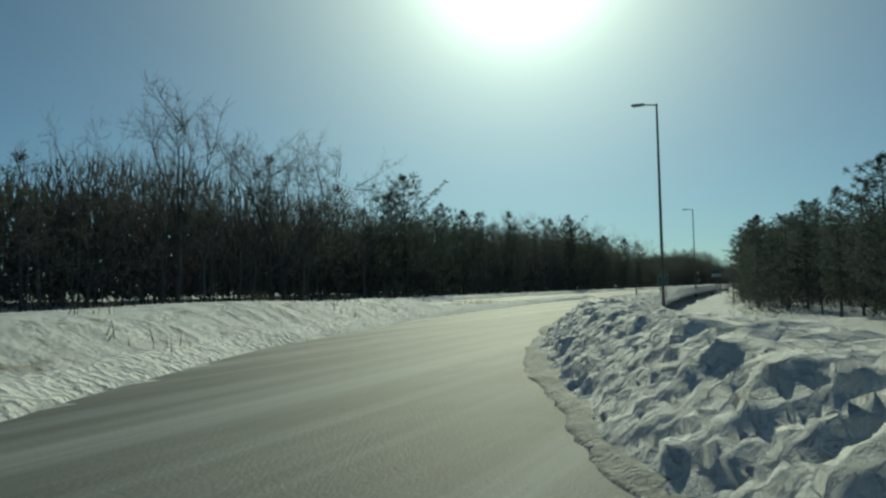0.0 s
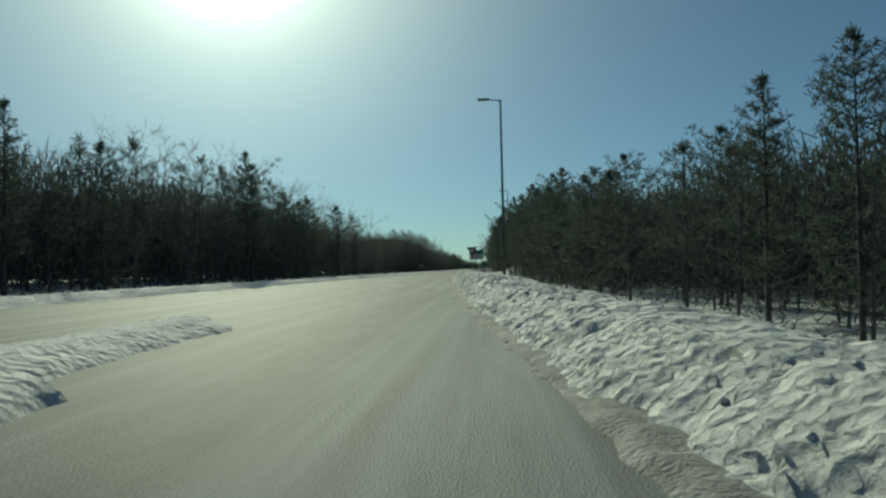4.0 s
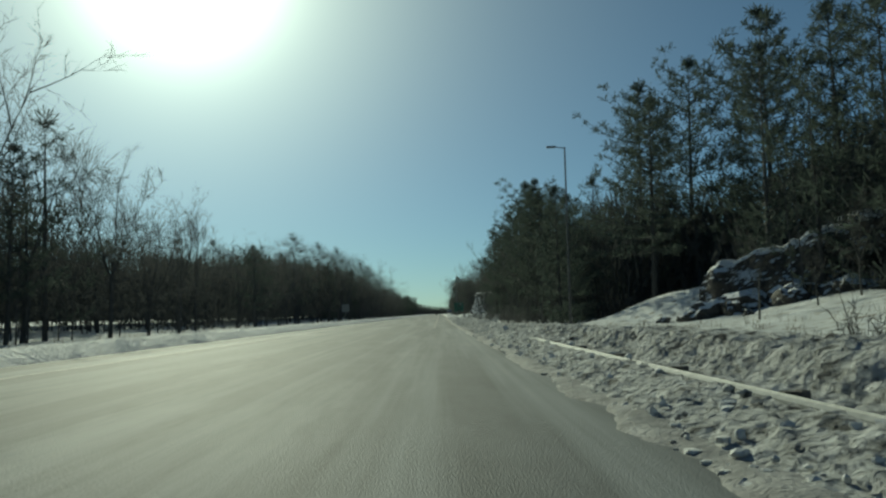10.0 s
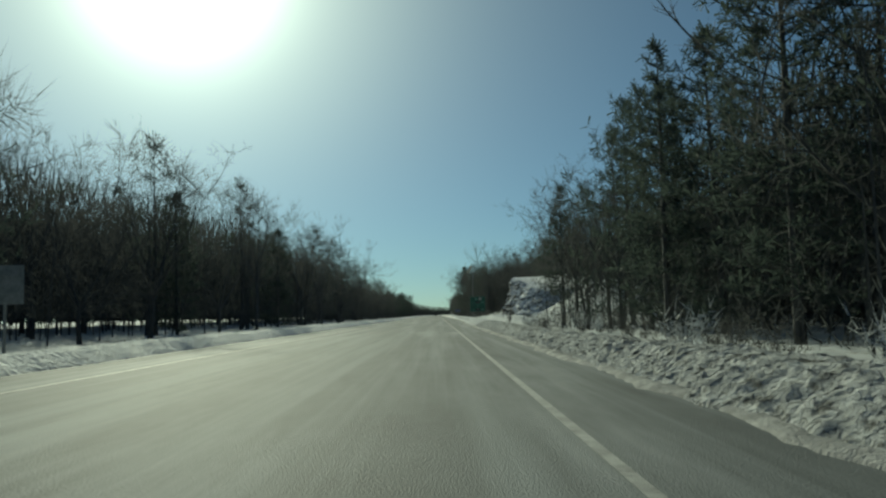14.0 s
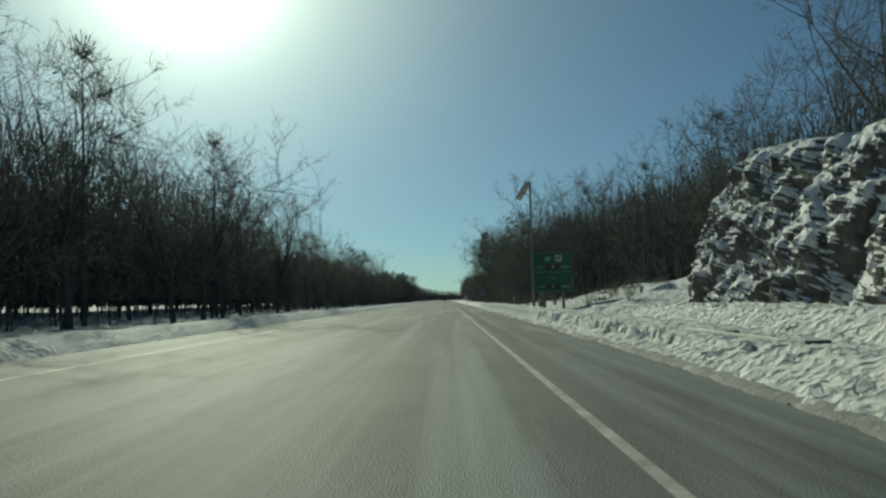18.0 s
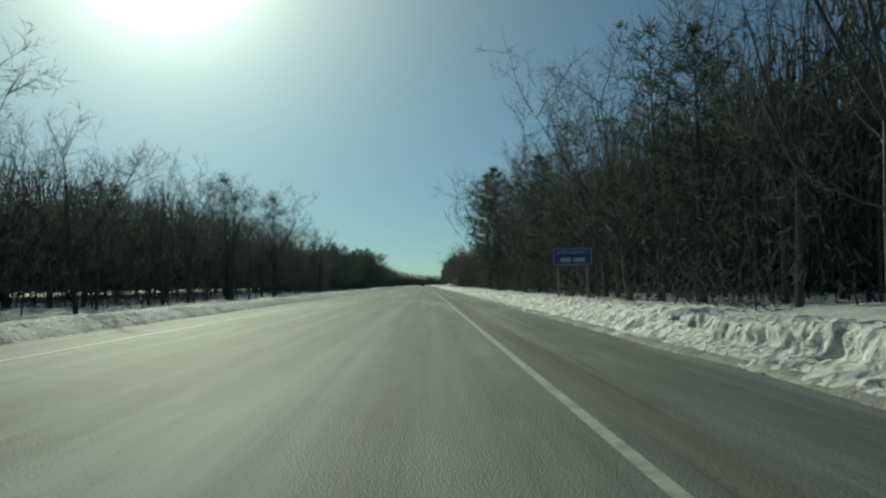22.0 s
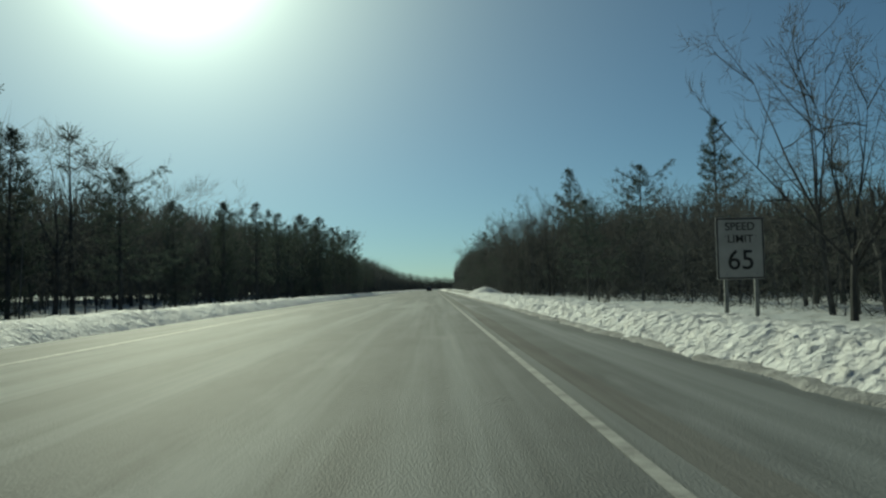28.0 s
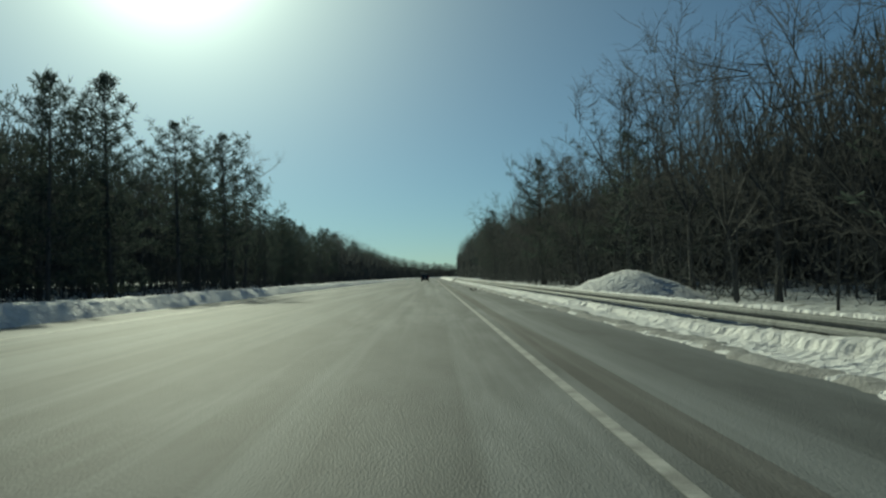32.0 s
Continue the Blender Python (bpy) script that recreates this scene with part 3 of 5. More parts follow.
snow_bank("snow_bank", lambda y: bank_x(y) - 0.2, lambda y: line([(803, 0.5), (807, 0.32), (812, 0.2), (983, 0.22)], y), 4.6, 804, 983, SNOW, "white snow packed under the long guardrail", seed=1.0, rough=0.8, step=0.15, rows=28, shape=WALL, torn=0.45)
snow_bank("snow_bank", bank_x, lambda y: 0.6, 3.0, 980, 1600, SNOW, "distant snow bank along the highway", seed=5.0, step=2.0)
snow_bank("snow_bank", left_x, lambda y: 0.42, 3.2, -60, 700, PLOWED, "low snow ridge along the median", step=0.5, side=-1, seed=6.0, rows=11)
snow_bank("snow_bank", left_x, lambda y: 0.55, 3.4, 700, 1000, SNOW, "white snow ridge along the median", step=0.4, side=-1, seed=7.0, rows=11)
snow_bank("snow_bank", left_x, lambda y: 0.5, 3.2, 1000, 1600, SNOW, "distant snow ridge along the median", step=2.0, side=-1, seed=8.0, rows=9)
snow_bank("snow_bank", lambda y: inner_x(y) - 0.1, lambda y: 0.28, 2.6, -40, 86, PLOWED, "low plowed ridge at the inside of the ramp", step=0.35, side=-1, seed=9.0, rows=11)
snow_bank("snow_bank", shoulder_x, lambda y: 0.25, 1.6, -60, 76, PLOWED, "low plowed ridge at the gore beside the highway", step=0.4, side=1, seed=10.0, rows=11)


# snow and rubble fallen from the rock face
snow_bank("snow_bank", lambda y: 7.2 + 0.5 * math.sin(y * 0.21), lambda y: line([(399, -0.35), (405, 0.1), (412, 0.75), (440, 0.85), (468, 0.7), (478, -0.3)], y), 5.0, 399, 478, PLOWED, "lumpy snow fallen to the foot of the rock face", seed=15.0, rough=1.3, step=0.2)

# snow thrown over the buried guardrail
snow_bank("snow_bank", lambda y: 6.45 - (y - 169) * 0.0152, lambda y: line([(194, -0.2), (204, 0.8), (215, 0.8), (240, 0.66), (262, 0.45)], y), 3.2, 194, 264, DIRTY, "ragged dirty snow thrown over the buried guardrail", seed=14.0, rough=1.4, step=0.16)


# gritty slush thrown to the foot of the bank
snow_bank("slush_ridge", lambda y: bank_x(y) - 0.22, lambda y: 0.06 + 0.05 * noise.noise((2.0, y * 0.4, 0)), 0.8, -10, 320, SLUSH, "dirty frozen slush at the foot of the snow bank", seed=11.0, rough=1.5, rows=9, step=0.2)
snow_bank("slush_ridge", lambda y: bank_x(y) - 0.2, lambda y: 0.07, 0.6, 320, 1000, SLUSH, "thin dirty slush at the foot of the snow bank", seed=12.0, rough=1.3, rows=7, step=0.3)


# frozen clods broken off by the plow, too many to count
def snow_clods(y0, y1, count, mat, label, seed, size=1.0):
    rnd = random.Random(seed)
    bm = bmesh.new()
    bmesh.ops.create_icosphere(bm, subdivisions=1, radius=1.0)
    ball = [p.co.copy() for p in bm.verts]
    tris = [tuple(p.index for p in q.verts) for q in bm.faces]
    bm.free()
    v, f = [], []
    for _ in range(count):
        y, g = rnd.uniform(y0, y1), rnd.random() ** 1.5
        r = (0.02 + 0.075 * rnd.random() ** 3 * (0.35 + 0.65 * g)) * size
        x = -0.12 + 1.6 * g
        z = line(HIGH, y) * max(0.0, min(1.0, x / 1.1))
        c = Vector((bank_x(y) + x, y, z + r * 0.3))
        k = len(v)
        sq = (rnd.uniform(0.7, 1.4), rnd.uniform(0.7, 1.4), rnd.uniform(0.5, 1.0))
        v += [c + Vector((q.x * sq[0], q.y * sq[1], q.z * sq[2])) * r * rnd.uniform(0.6, 1.3) for q in ball]
        f += [tuple(k + i for i in t) for t in tris]
    return tagged(mesh_part("snow_clods", v, f, mat), label, "snow", kind="stuff")


snow_clods(0, 198, 2400, PLOWED, "loose frozen clods on the plowed bank of the ramp", 1, 0.8)
snow_clods(198, 396, 1500, DIRTY, "dirty frozen clods strewn on the sandy bank", 2)
snow_clods(396, 806, 3000, SNOW, "white frozen clods strewn on the roadside bank", 3, 0.8)


snow_clods(203, 262, 420, PLOWED, "large gritty frozen blocks in front of the half-buried rail", 4, 1.7)


# a heap of snow behind the guardrail
def snow_heap(x, y, radius, height, label, seed):
    v, f, n, m = [], [], 36, 12
    for i in range(m + 1):
        s = i / m
        for j in range(n):
            a = 2 * math.pi * j / n
            p = Vector((math.cos(a) * s * radius, math.sin(a) * s * radius * 1.15, 0))
            z = height * (1 - s ** 1.35) + 0.22 * noise.noise((p.x * 1.2 + seed, p.y * 1.2, 1)) * (1 - s * 0.7) + 0.08 * noise.noise((p.x * 4, p.y * 4, seed))
            v.append((x + p.x, y + p.y, ground_z(x, y) + z - 0.1))
    for i in range(m):
        for j in range(n):
            f.append((i * n + j, i * n + (j + 1) % n, (i + 1) * n + (j + 1) % n, (i + 1) * n + j))
    return tagged(mesh_part("snow_mound", v, f, SNOW, smooth=True), label, "snow mound")


snow_heap(9.4, 836, 4.4, 1.75, "rounded heap of pushed-up snow behind the guardrail", 2.0)


# ---- rock cut ----
def rock_outcrop(y0, y1, label):
    """A blasted rock face: stepped blocks, a snow-covered shoulder at its near end."""
    w = 74
    ys, zs = np.arange(y0, y1, 0.22), np.arange(0, w)
    v = []
    for y in ys:
        u = (y - y0) / (y1 - y0)
        top = np.interp(u, [0, 0.12, 0.4, 0.75, 0.93, 1.0], [1.8, 4.4, 6.0, 7.4, 6.2, 1.2])
        foot = np.interp(u, [0, 0.1, 0.8, 1.0], [12.8, 11.2, 11.6, 13.6])
        lean = np.interp(u, [0, 0.25, 1.0], [5.0, 2.2, 1.6])
        for k in zs:
            s = k / (w - 1)
            if s < 0.72:
                g = s / 0.72
                x, z = foot + lean * g ** 1.4, top * g
            else:
                g = (s - 0.72) / 0.28
                x, z = foot + lean + 12 * g, top + 0.8 * g
            q = Vector((x * 0.6, y * 0.62 + z * 0.12, z * 0.42))
            d, _ = noise.voronoi(q)
            d2, _ = noise.voronoi(q * 2.4 + Vector((5, 0, 0)))
            d3, _ = noise.voronoi(q * 5.5)
            cell = noise.cell(q * 1.3) * 0.5
            k2 = (1 - max(0, (s - 0.66) / 0.34)) ** 2
            push = ((d[1] - d[0]) * 0.8 + (d2[1] - d2[0]) * 0.42 + (d3[1] - d3[0]) * 0.2 + cell * 0.35 + 0.7 * noise.noise(q * 0.5)) * k2
            v.append((x - push * 1.0 + 0.5, y + 0.5 * noise.noise(q * 1.7) * k2, z + push * 0.30 - 0.15))
    o = empty("rock_outcrop", (11.5, y0, 0), label, "rock")
    back = Vector((11.5, y0, 0))
    cut = 53                                   # the rows above are the snow cap
    for name, lo, hi, mat in (("rock_face", 0, cut, ROCK), ("snow_cap", cut, w - 1, CAP)):
        f = [(j * w + i, (j + 1) * w + i, (j + 1) * w + i + 1, j * w + i + 1) for j in range(len(ys) - 1) for i in range(lo, hi)]
        used = sorted({k for q in f for k in q})
        where = {k: n for n, k in enumerate(used)}
        mesh_part(name, [Vector(v[k]) - back for k in used], [tuple(where[k] for k in q) for q in f], mat, o)
    return o


rock_outcrop(424, 470, "dark blasted rock face with snow on its ledges")


def boulder(x, y, r, label, seed, fine=3, tall=0.85, z=None):
    """A cracked, angular block sunk into the slope."""
    bm = bmesh.new()
    bmesh.ops.create_icosphere(bm, subdivisions=fine, radius=r)
    for p in bm.verts:
        q = p.co * (1.3 / r) + Vector((seed, seed * 2, 0))
        d, _ = noise.voronoi(q * 0.9)
        d2, _ = noise.voronoi(q * 2.3 + Vector((3, 1, 0)))
        p.co *= 0.70 + 0.34 * (d[1] - d[0]) + 0.26 * (d2[1] - d2[0]) + 0.30 * noise.noise(q * 0.8) + 0.14 * noise.noise(q * 3.5)
        p.co.y *= 1.3
        p.co.z *= tall
    ob = part("boulder", bm, LEDGE)
    ob.matrix_basis = pose(x, y, ground_z(x, y) + r * 0.12 if z is None else z, 0, 0, seed * 50)
    return tagged(ob, label, "rock", "boulders on the slope")


# a ledge standing out of the slope, and the blocks fallen to its foot
def rock_ledge(label):
    """A broken upright face that turns the corner of the slope, under a thick rounded cap of snow."""
    turns = ((19.6, 266.4, 2.6), (18.5, 264.6, 3.4), (18.7, 262.6, 4.0), (20.6, 261.9, 4.45), (23.0, 260.4, 4.95), (26.0, 258.0, 5.9), (30.0, 255.5, 6.6))
    run = [0.0]
    for p, q in zip(turns, turns[1:]):
        run.append(run[-1] + math.hypot(q[0] - p[0], q[1] - p[1]))
    us, rows = np.arange(0, run[-1], 0.16), 44
    inner = Vector((26.5, 268.5))
    v = []
    for u in us:
        x, y, top = (float(np.interp(u, run, [t[i] for t in turns])) for i in range(3))
        back = Vector((inner.x - x, inner.y - y)).normalized()
        foot = ground_z(x, y) - 0.5
        top += 0.9 * noise.noise((u * 0.33, 3.0, 0)) + 0.35 * noise.noise((u * 1.1, 5.0, 0))
        for i in range(rows):
            g = i / (rows - 1)
            if g < 0.62:
                w = g / 0.62
                z, depth = foot + (top - foot) * w, 0.7 * w ** 2
            else:
                w = (g - 0.62) / 0.38
                z, depth = top + 0.38 * math.sin(min(1.0, w * 2.2) * 1.57) - 0.25 * w, 0.7 - 0.28 * math.sin(math.pi * min(1.0, w * 2.2)) + 5.5 * w ** 1.4
            q = Vector((u * 0.55, z * 0.62, depth * 0.4))
            d, _ = noise.voronoi(q)
            d2, _ = noise.voronoi(q * 2.6)
            k = 1.0 if g < 0.60 else 0.25
            push = ((d[1] - d[0]) * 0.75 + (d2[1] - d2[0]) * 0.3 + 0.5 * noise.noise(q * 0.8) + 0.12 * noise.noise(q * 7)) * k
            v.append((x + back.x * (depth - push), y + back.y * (depth - push), z + 0.12 * push))
    o = empty("rock_ledge", (20.6, 262.0, ground_z(20.6, 262.0)), label, "rock")
    at = o.matrix_basis.translation
    cut = int(0.62 * (rows - 1))
    for name, lo, hi, mat in (("rock_face", 0, cut, LEDGE), ("snow_cap", cut, rows - 1, CAP)):
        n = hi - lo + 1
        pts = [Vector(v[j * rows + i]) - at for j in range(len(us)) for i in range(lo, hi + 1)]
        mesh_part(name, pts, [(j * n + i, (j + 1) * n + i, (j + 1) * n + i + 1, j * n + i + 1) for j in range(len(us) - 1) for i in range(n - 1)], mat, o, smooth=name == "snow_cap")
    return o


rock_ledge("dark broken rock ledge under a thick cap of snow")
for bx, by, br in ((17.7, 261.6, 1.25), (19.9, 260.6, 1.35), (22.0, 259.2, 1.3), (18.8, 259.6, 0.8), (21.2, 257.6, 1.0), (23.8, 256.8, 1.1), (16.9, 262.6, 0.55), (23.2, 259.0, 0.8), (20.9, 258.6, 0.6), (15.8, 263.6, 0.4), (24.6, 256.5, 0.7), (18.6, 257.0, 0.35)):
    boulder(bx, by, br, "snow-capped dark boulder at the foot of the rock ledge", bx * 1.7)
boulder(13.1, 515.4, 0.5, "dark boulder under a thick cap of snow beside the pole", 4.4)


# ---- lamps, signs, rails ----
def street_lamp(x, y, height, group="lamps along the highway"):
    height += dip(x, y)
    z = ground_z(x, y) - 0.05
    o = empty("street_lamp", (x, y, z), "tall grey steel street lamp standing in the snow verge", "street lamp", group)
    part("pole", tube_bm((0, 0, 0.2), (0, 0, height), 0.10, 0.055, 14), DARK_STEEL, o)
    part("base", box_bm(0.36, 0.36, 0.3, (0, 0, 0.15), 0.02), DARK_STEEL, o)
    part("arm", tube_bm((0.02, 0, height - 0.08), (-0.75, 0, height + 0.02), 0.04, 0.032, 8), DARK_STEEL, o)
    head = part("lamp_head", box_bm(0.75, 0.34, 0.11, (-1.05, 0, height + 0.03), 0.03), DARK_STEEL, o, "flat lamp head")
    part("lens", box_bm(0.5, 0.24, 0.03, (-1.08, 0, height - 0.035), 0.008), LENS, head)
    return o


for lx, ly, lh in ((17.4, 46.4, 11.9), (11.1, 117.4, 11.9), (13.6, 200.5, 14.2), (12.0, 275.5, 13.9)):
    street_lamp(lx, ly, lh)


def lettering(text, size, x, z, mat, parent, y=-0.03, bold=0.0):
    cu = bpy.data.curves.new("lettering", "FONT")
    cu.body, cu.size, cu.align_x, cu.align_y, cu.extrude, cu.offset = text, size, "CENTER", "CENTER", 0.002, bold
    cu.materials.append(mat)
    ob = new("lettering", cu)
    ob.parent = parent
    ob.matrix_basis = pose(x, y, z, 90, 0, 0)
    return ob


def bar(x, z, w, h, mat, parent, y=-0.026):
    return part("legend_bar", box_bm(w, 0.004, h, (x, y, z), 0.0), mat, parent)


def sign_board(name, at, w, h, low, face, border, label, category, posts, post_mat, post_r=0.045, turn=0.0):
    """A road sign facing back along the road: board, raised border strips, posts. low: its lower edge over the ground."""
    x, y = at
    z = ground_z(x, y) + dip(x, y) - 0.05
    o = empty(name, (x, y, z), label, category, turn=turn)
    board = part("board", box_bm(w, 0.03, h, (0, 0, low + h / 2), 0.008), face, o)
    if border:
        e = 0.03 if w > 1 else 0.02
        for bx, bz, bw, bh in ((0, low + h - e, w - e, e), (0, low + e, w - e, e), (-w / 2 + e, low + h / 2, e, h - 3 * e), (w / 2 - e, low + h / 2, e, h - 3 * e)):
            part("border", box_bm(bw, 0.004, bh, (bx, -0.019, bz)), border, board)
    for px in posts:
        foot = -dip(x, y)
        part("post", box_bm(post_r * 2, post_r * 2, low + h * 0.8 - foot, (px, 0.02 + post_r, (low + h * 0.8 + foot) / 2), 0.01), post_mat, o)
        for bz in (low + 0.12, low + h * 0.7):
            part("bolt", tube_bm((px, -0.03, bz), (px, 0.0, bz), 0.016, 0.016, 6), STEEL, o)
    return o, board


# green guide sign beside the ramp
o, b = sign_board("guide_sign", (15.1, 61.6), 0.76, 0.92, 1.3, GREEN, WHITE, "tall green guide sign with faded white legend on posts", "road sign", (-0.22, 0.22), STEEL, 0.03)
part("divider", box_bm(0.70, 0.004, 0.018, (0, -0.019, 1.62)), WHITE, b)
bar(-0.1, 2.06, 0.34, 0.11, FADED, b), bar(0.16, 2.06, 0.12, 0.11, FADED, b), bar(0.04, 1.90, 0.32, 0.11, FADED, b), bar(0.02, 1.76, 0.24, 0.09, FADED, b), bar(0.06, 1.46, 0.12, 0.18, FADED, b)

# yield sign
zy = ground_z(8.6, 143.4) + dip(8.6, 143.4)
yield_sign = empty("yield_sign", (8.6, 143.4, zy - 0.05), "red and white triangular yield sign on a steel post", "road sign")


def triangle_bm(w, y, z, thick, cut=0.06):
    """A downward triangle with clipped corners."""
    h = w * 0.866
    pts = [(-w / 2 + cut, z + h), (w / 2 - cut, z + h), (w / 2 - cut * 0.4, z + h - cut), (cut * 0.5, z + cut * 0.6), (-cut * 0.5, z + cut * 0.6), (-w / 2 + cut * 0.4, z + h - cut)]
    bm = bmesh.new()
    fr = [bm.verts.new((px, y, pz)) for px, pz in pts]
    bk = [bm.verts.new((px, y + thick, pz)) for px, pz in pts]
    bm.faces.new(fr)
    bm.faces.new(bk[::-1])
    for i in range(6):
        j = (i + 1) % 6
        bm.faces.new((fr[j], fr[i], bk[i], bk[j]))
    return bm


part("board", triangle_bm(0.98, -0.03, 2.42, 0.02), RED, yield_sign)
part("face", triangle_bm(0.52, -0.035, 2.70, 0.004, 0.03), WHITE, yield_sign, "white centre")
part("post", box_bm(0.07, 0.06, 3.4, (0, 0.02, 1.5), 0.008), STEEL, yield_sign)
for bz in (2.72, 3.15):
    part("bolt", tube_bm((0, -0.045, bz), (0, -0.03, bz), 0.015, 0.015, 6), STEEL, yield_sign)

# information sign: blue head over a pale board
o, b = sign_board("information_sign", (8.48, 178.8), 1.9, 0.72, 2.75, WHITE, None, "pale sign board with a blue header on timber posts", "road sign", (-0.08, 0.68), WOOD, 0.07)
part("header", box_bm(1.9, 0.03, 0.55, (0, 0, 3.755), 0.008), TEAL, o, "blue-green header panel")
part("edge_strip", box_bm(0.05, 0.05, 1.3, (0.98, 0, 3.4), 0.006), STEEL, o)
part("edge_strip", box_bm(1.9, 0.05, 0.05, (0, 0, 2.72), 0.006), STEEL, o)
bar(-0.1, 3.02, 0.8, 0.08, GREY_LEGEND, b)

# travel-time sign with two number windows
o, b = sign_board("travel_time_sign", (8.5, 487.8), 3.15, 3.15, 1.55, GREEN, FADED, "square green travel time sign with dark number windows on two posts", "road sign", (-0.88, 0.82), DARK_STEEL, 0.10)
part("divider", box_bm(3.02, 0.004, 0.04, (0, -0.019, 3.12)), FADED, b)
part("route_marker", box_bm(0.54, 0.006, 0.52, (0.50, -0.02, 4.22), 0.002), WHITE, b, "white square route marker")
lettering("85", 0.42, 0.50, 4.22, BLACK, o, -0.027, 0.004)
bar(-0.38, 4.18, 0.44, 0.34, FADED, b), bar(1.0, 3.52, 0.6, 0.18, FADED, b), bar(1.0, 1.95, 0.6, 0.18, FADED, b)
lettering("90", 0.34, 0.02, 2.62, FADED, o, -0.027, 0.004)
lettering("4 MI", 0.26, -0.98, 3.52, FADED, o, -0.027, 0.004)
lettering("12 MI", 0.26, -0.98, 1.95, FADED, o, -0.027, 0.004)
for wz, digit in ((3.52, "4"), (1.95, "1")):
    part("number_window", box_bm(1.0, 0.02, 0.44, (0.02, -0.022, wz), 0.006), BLACK, b)
    lettering(digit, 0.42, 0.02, wz, WHITE, o, -0.036, 0.006)

# tall pole with a tilted solar panel
zs = ground_z(8.0, 498)
solar = empty("solar_pole", (8.0, 498, zs - 0.05), "tall steel pole carrying a tilted solar panel", "pole")
part("pole", tube_bm((0, 0, 0), (0, 0, 11.9), 0.115, 0.09, 14), STEEL, solar)
tilt = pose(0, 0, 0, 0, 0, -27) @ pose(0, 0, 0, 0, -55, 0)
hub = Matrix.Translation((-0.62, 0.1, 11.1)) @ tilt
part("panel", box_bm(1.9, 1.25, 0.05, (0, 0, 0), 0.01, hub), PANEL, solar, "pale tilted panel")
for side in (-0.64, 0.64):
    part("panel_frame", box_bm(1.96, 0.05, 0.08, (0, 0, 0), 0.006, hub @ Matrix.Translation((0, side, 0))), STEEL, solar)
part("brace", tube_bm((0, 0, 10.5), (-0.85, 0, 11.0), 0.03, 0.03, 8), STEEL, solar)
part("brace", tube_bm((0, 0, 11.75), (-0.3, 0, 11.75), 0.03, 0.03, 8), STEEL, solar)
cab = empty("control_cabinet", (8.03, 491.6, ground_z(8.03, 491.6) - 0.25), "grey steel control cabinet standing in the snow", "cabinet")
part("body", box_bm(0.66, 0.45, 1.15, (0, 0, 0.55), 0.02), STEEL, cab)
part("door", box_bm(0.58, 0.02, 1.0, (0, -0.235, 0.57), 0.006), STEEL, cab)
part("handle", box_bm(0.03, 0.03, 0.14, (0.2, -0.26, 0.66), 0.006), DARK_STEEL, cab)

# blue emergency sign
o, b = sign_board("emergency_sign", (6.15, 563), 1.62, 0.72, 1.85, BLUE, WHITE, "blue emergency sign with white capitals on two posts", "road sign", (-0.62, 0.6), STEEL, 0.03)
lettering("EMERGENCY", 0.235, 0, 2.37, WHITE, o)
bar(-0.3, 2.07, 0.44, 0.17, WHITE, b, -0.019), bar(0.27, 2.07, 0.48, 0.17, WHITE, b, -0.019)

# speed limit sign
o, b = sign_board("speed_limit_sign", (6.66, 707.3), 1.05, 1.34, 1.40, WHITE, BLACK, "white speed limit sign with black numerals on two posts", "road sign", (-0.32, 0.34), STEEL, 0.04)
lettering("65", 0.60, 0, 1.80, BLACK, o, -0.022, 0.004)
lettering("SPEED", 0.24, 0, 2.54, BLACK, o, -0.022, 0.002), lettering("LIMIT", 0.24, 0, 2.27, BLACK, o, -0.022, 0.002)


# plain grey back of a sign in the median
o, b = sign_board("median_sign", (-13.2, 343), 1.2, 1.2, 1.9, STEEL, None, "blank grey back of a square sign in the snowy median", "road sign", (0.0, ), STEEL, 0.04)
part("brace", box_bm(1.0, 0.03, 0.06, (0, -0.03, 2.25), 0.004), STEEL, b)
part("brace", box_bm(1.0, 0.03, 0.06, (0, -0.03, 2.8), 0.004), STEEL, b)


def guardrail(x, y0, y1, label, lift=0.0, turn=0.0, blunt=True):
    """W-beam sections on timber blocks and steel posts."""
    o = empty("guardrail", (x, y0, 0), label, "guardrail", turn=turn)
    prof = [(0.0, 0.0), (-0.02, 0.02), (-0.08, 0.05), (-0.08, 0.10), (-0.01, 0.14), (-0.01, 0.17), (-0.08, 0.21), (-0.08, 0.26), (-0.02, 0.29), (0.0, 0.31)]
    n = int((y1 - y0) / 3.81)
    v, f = [], []
    for yy in (0.0, 3.86):
        for t in (0.0, 0.006):
            v += [(a + t - 0.12, yy, b + 0.45 + lift) for a, b in prof]
    for i in range(9):
        f += [(i, i + 1, 21 + i, 20 + i), (10 + i, 30 + i, 31 + i, 11 + i)]
    f += [(0, 20, 30, 10), (9, 19, 39, 29)]
    rail = mesh_part("rail", v, f, STEEL, o)
    post = part("post", box_bm(0.10, 0.15, 1.0, (0.12, 0.06, 0.28 + lift), 0.008), DARK_STEEL, o)
    block = part("block", box_bm(0.17, 0.15, 0.34, (-0.02, 0.06, 0.60 + lift), 0.01), WOOD, o)
    for i in range(1, n):
        for src in (rail, post, block):
            c = src.copy()
            scene.collection.objects.link(c)
            c.matrix_basis = Matrix.Translation((0, i * 3.81, 0))
    if blunt:
        part("end_section", box_bm(0.42, 0.10, 0.36, (-0.06, -0.04, 0.60 + lift), 0.03), DARK_STEEL, o, "dark blunt end plate")
    return o


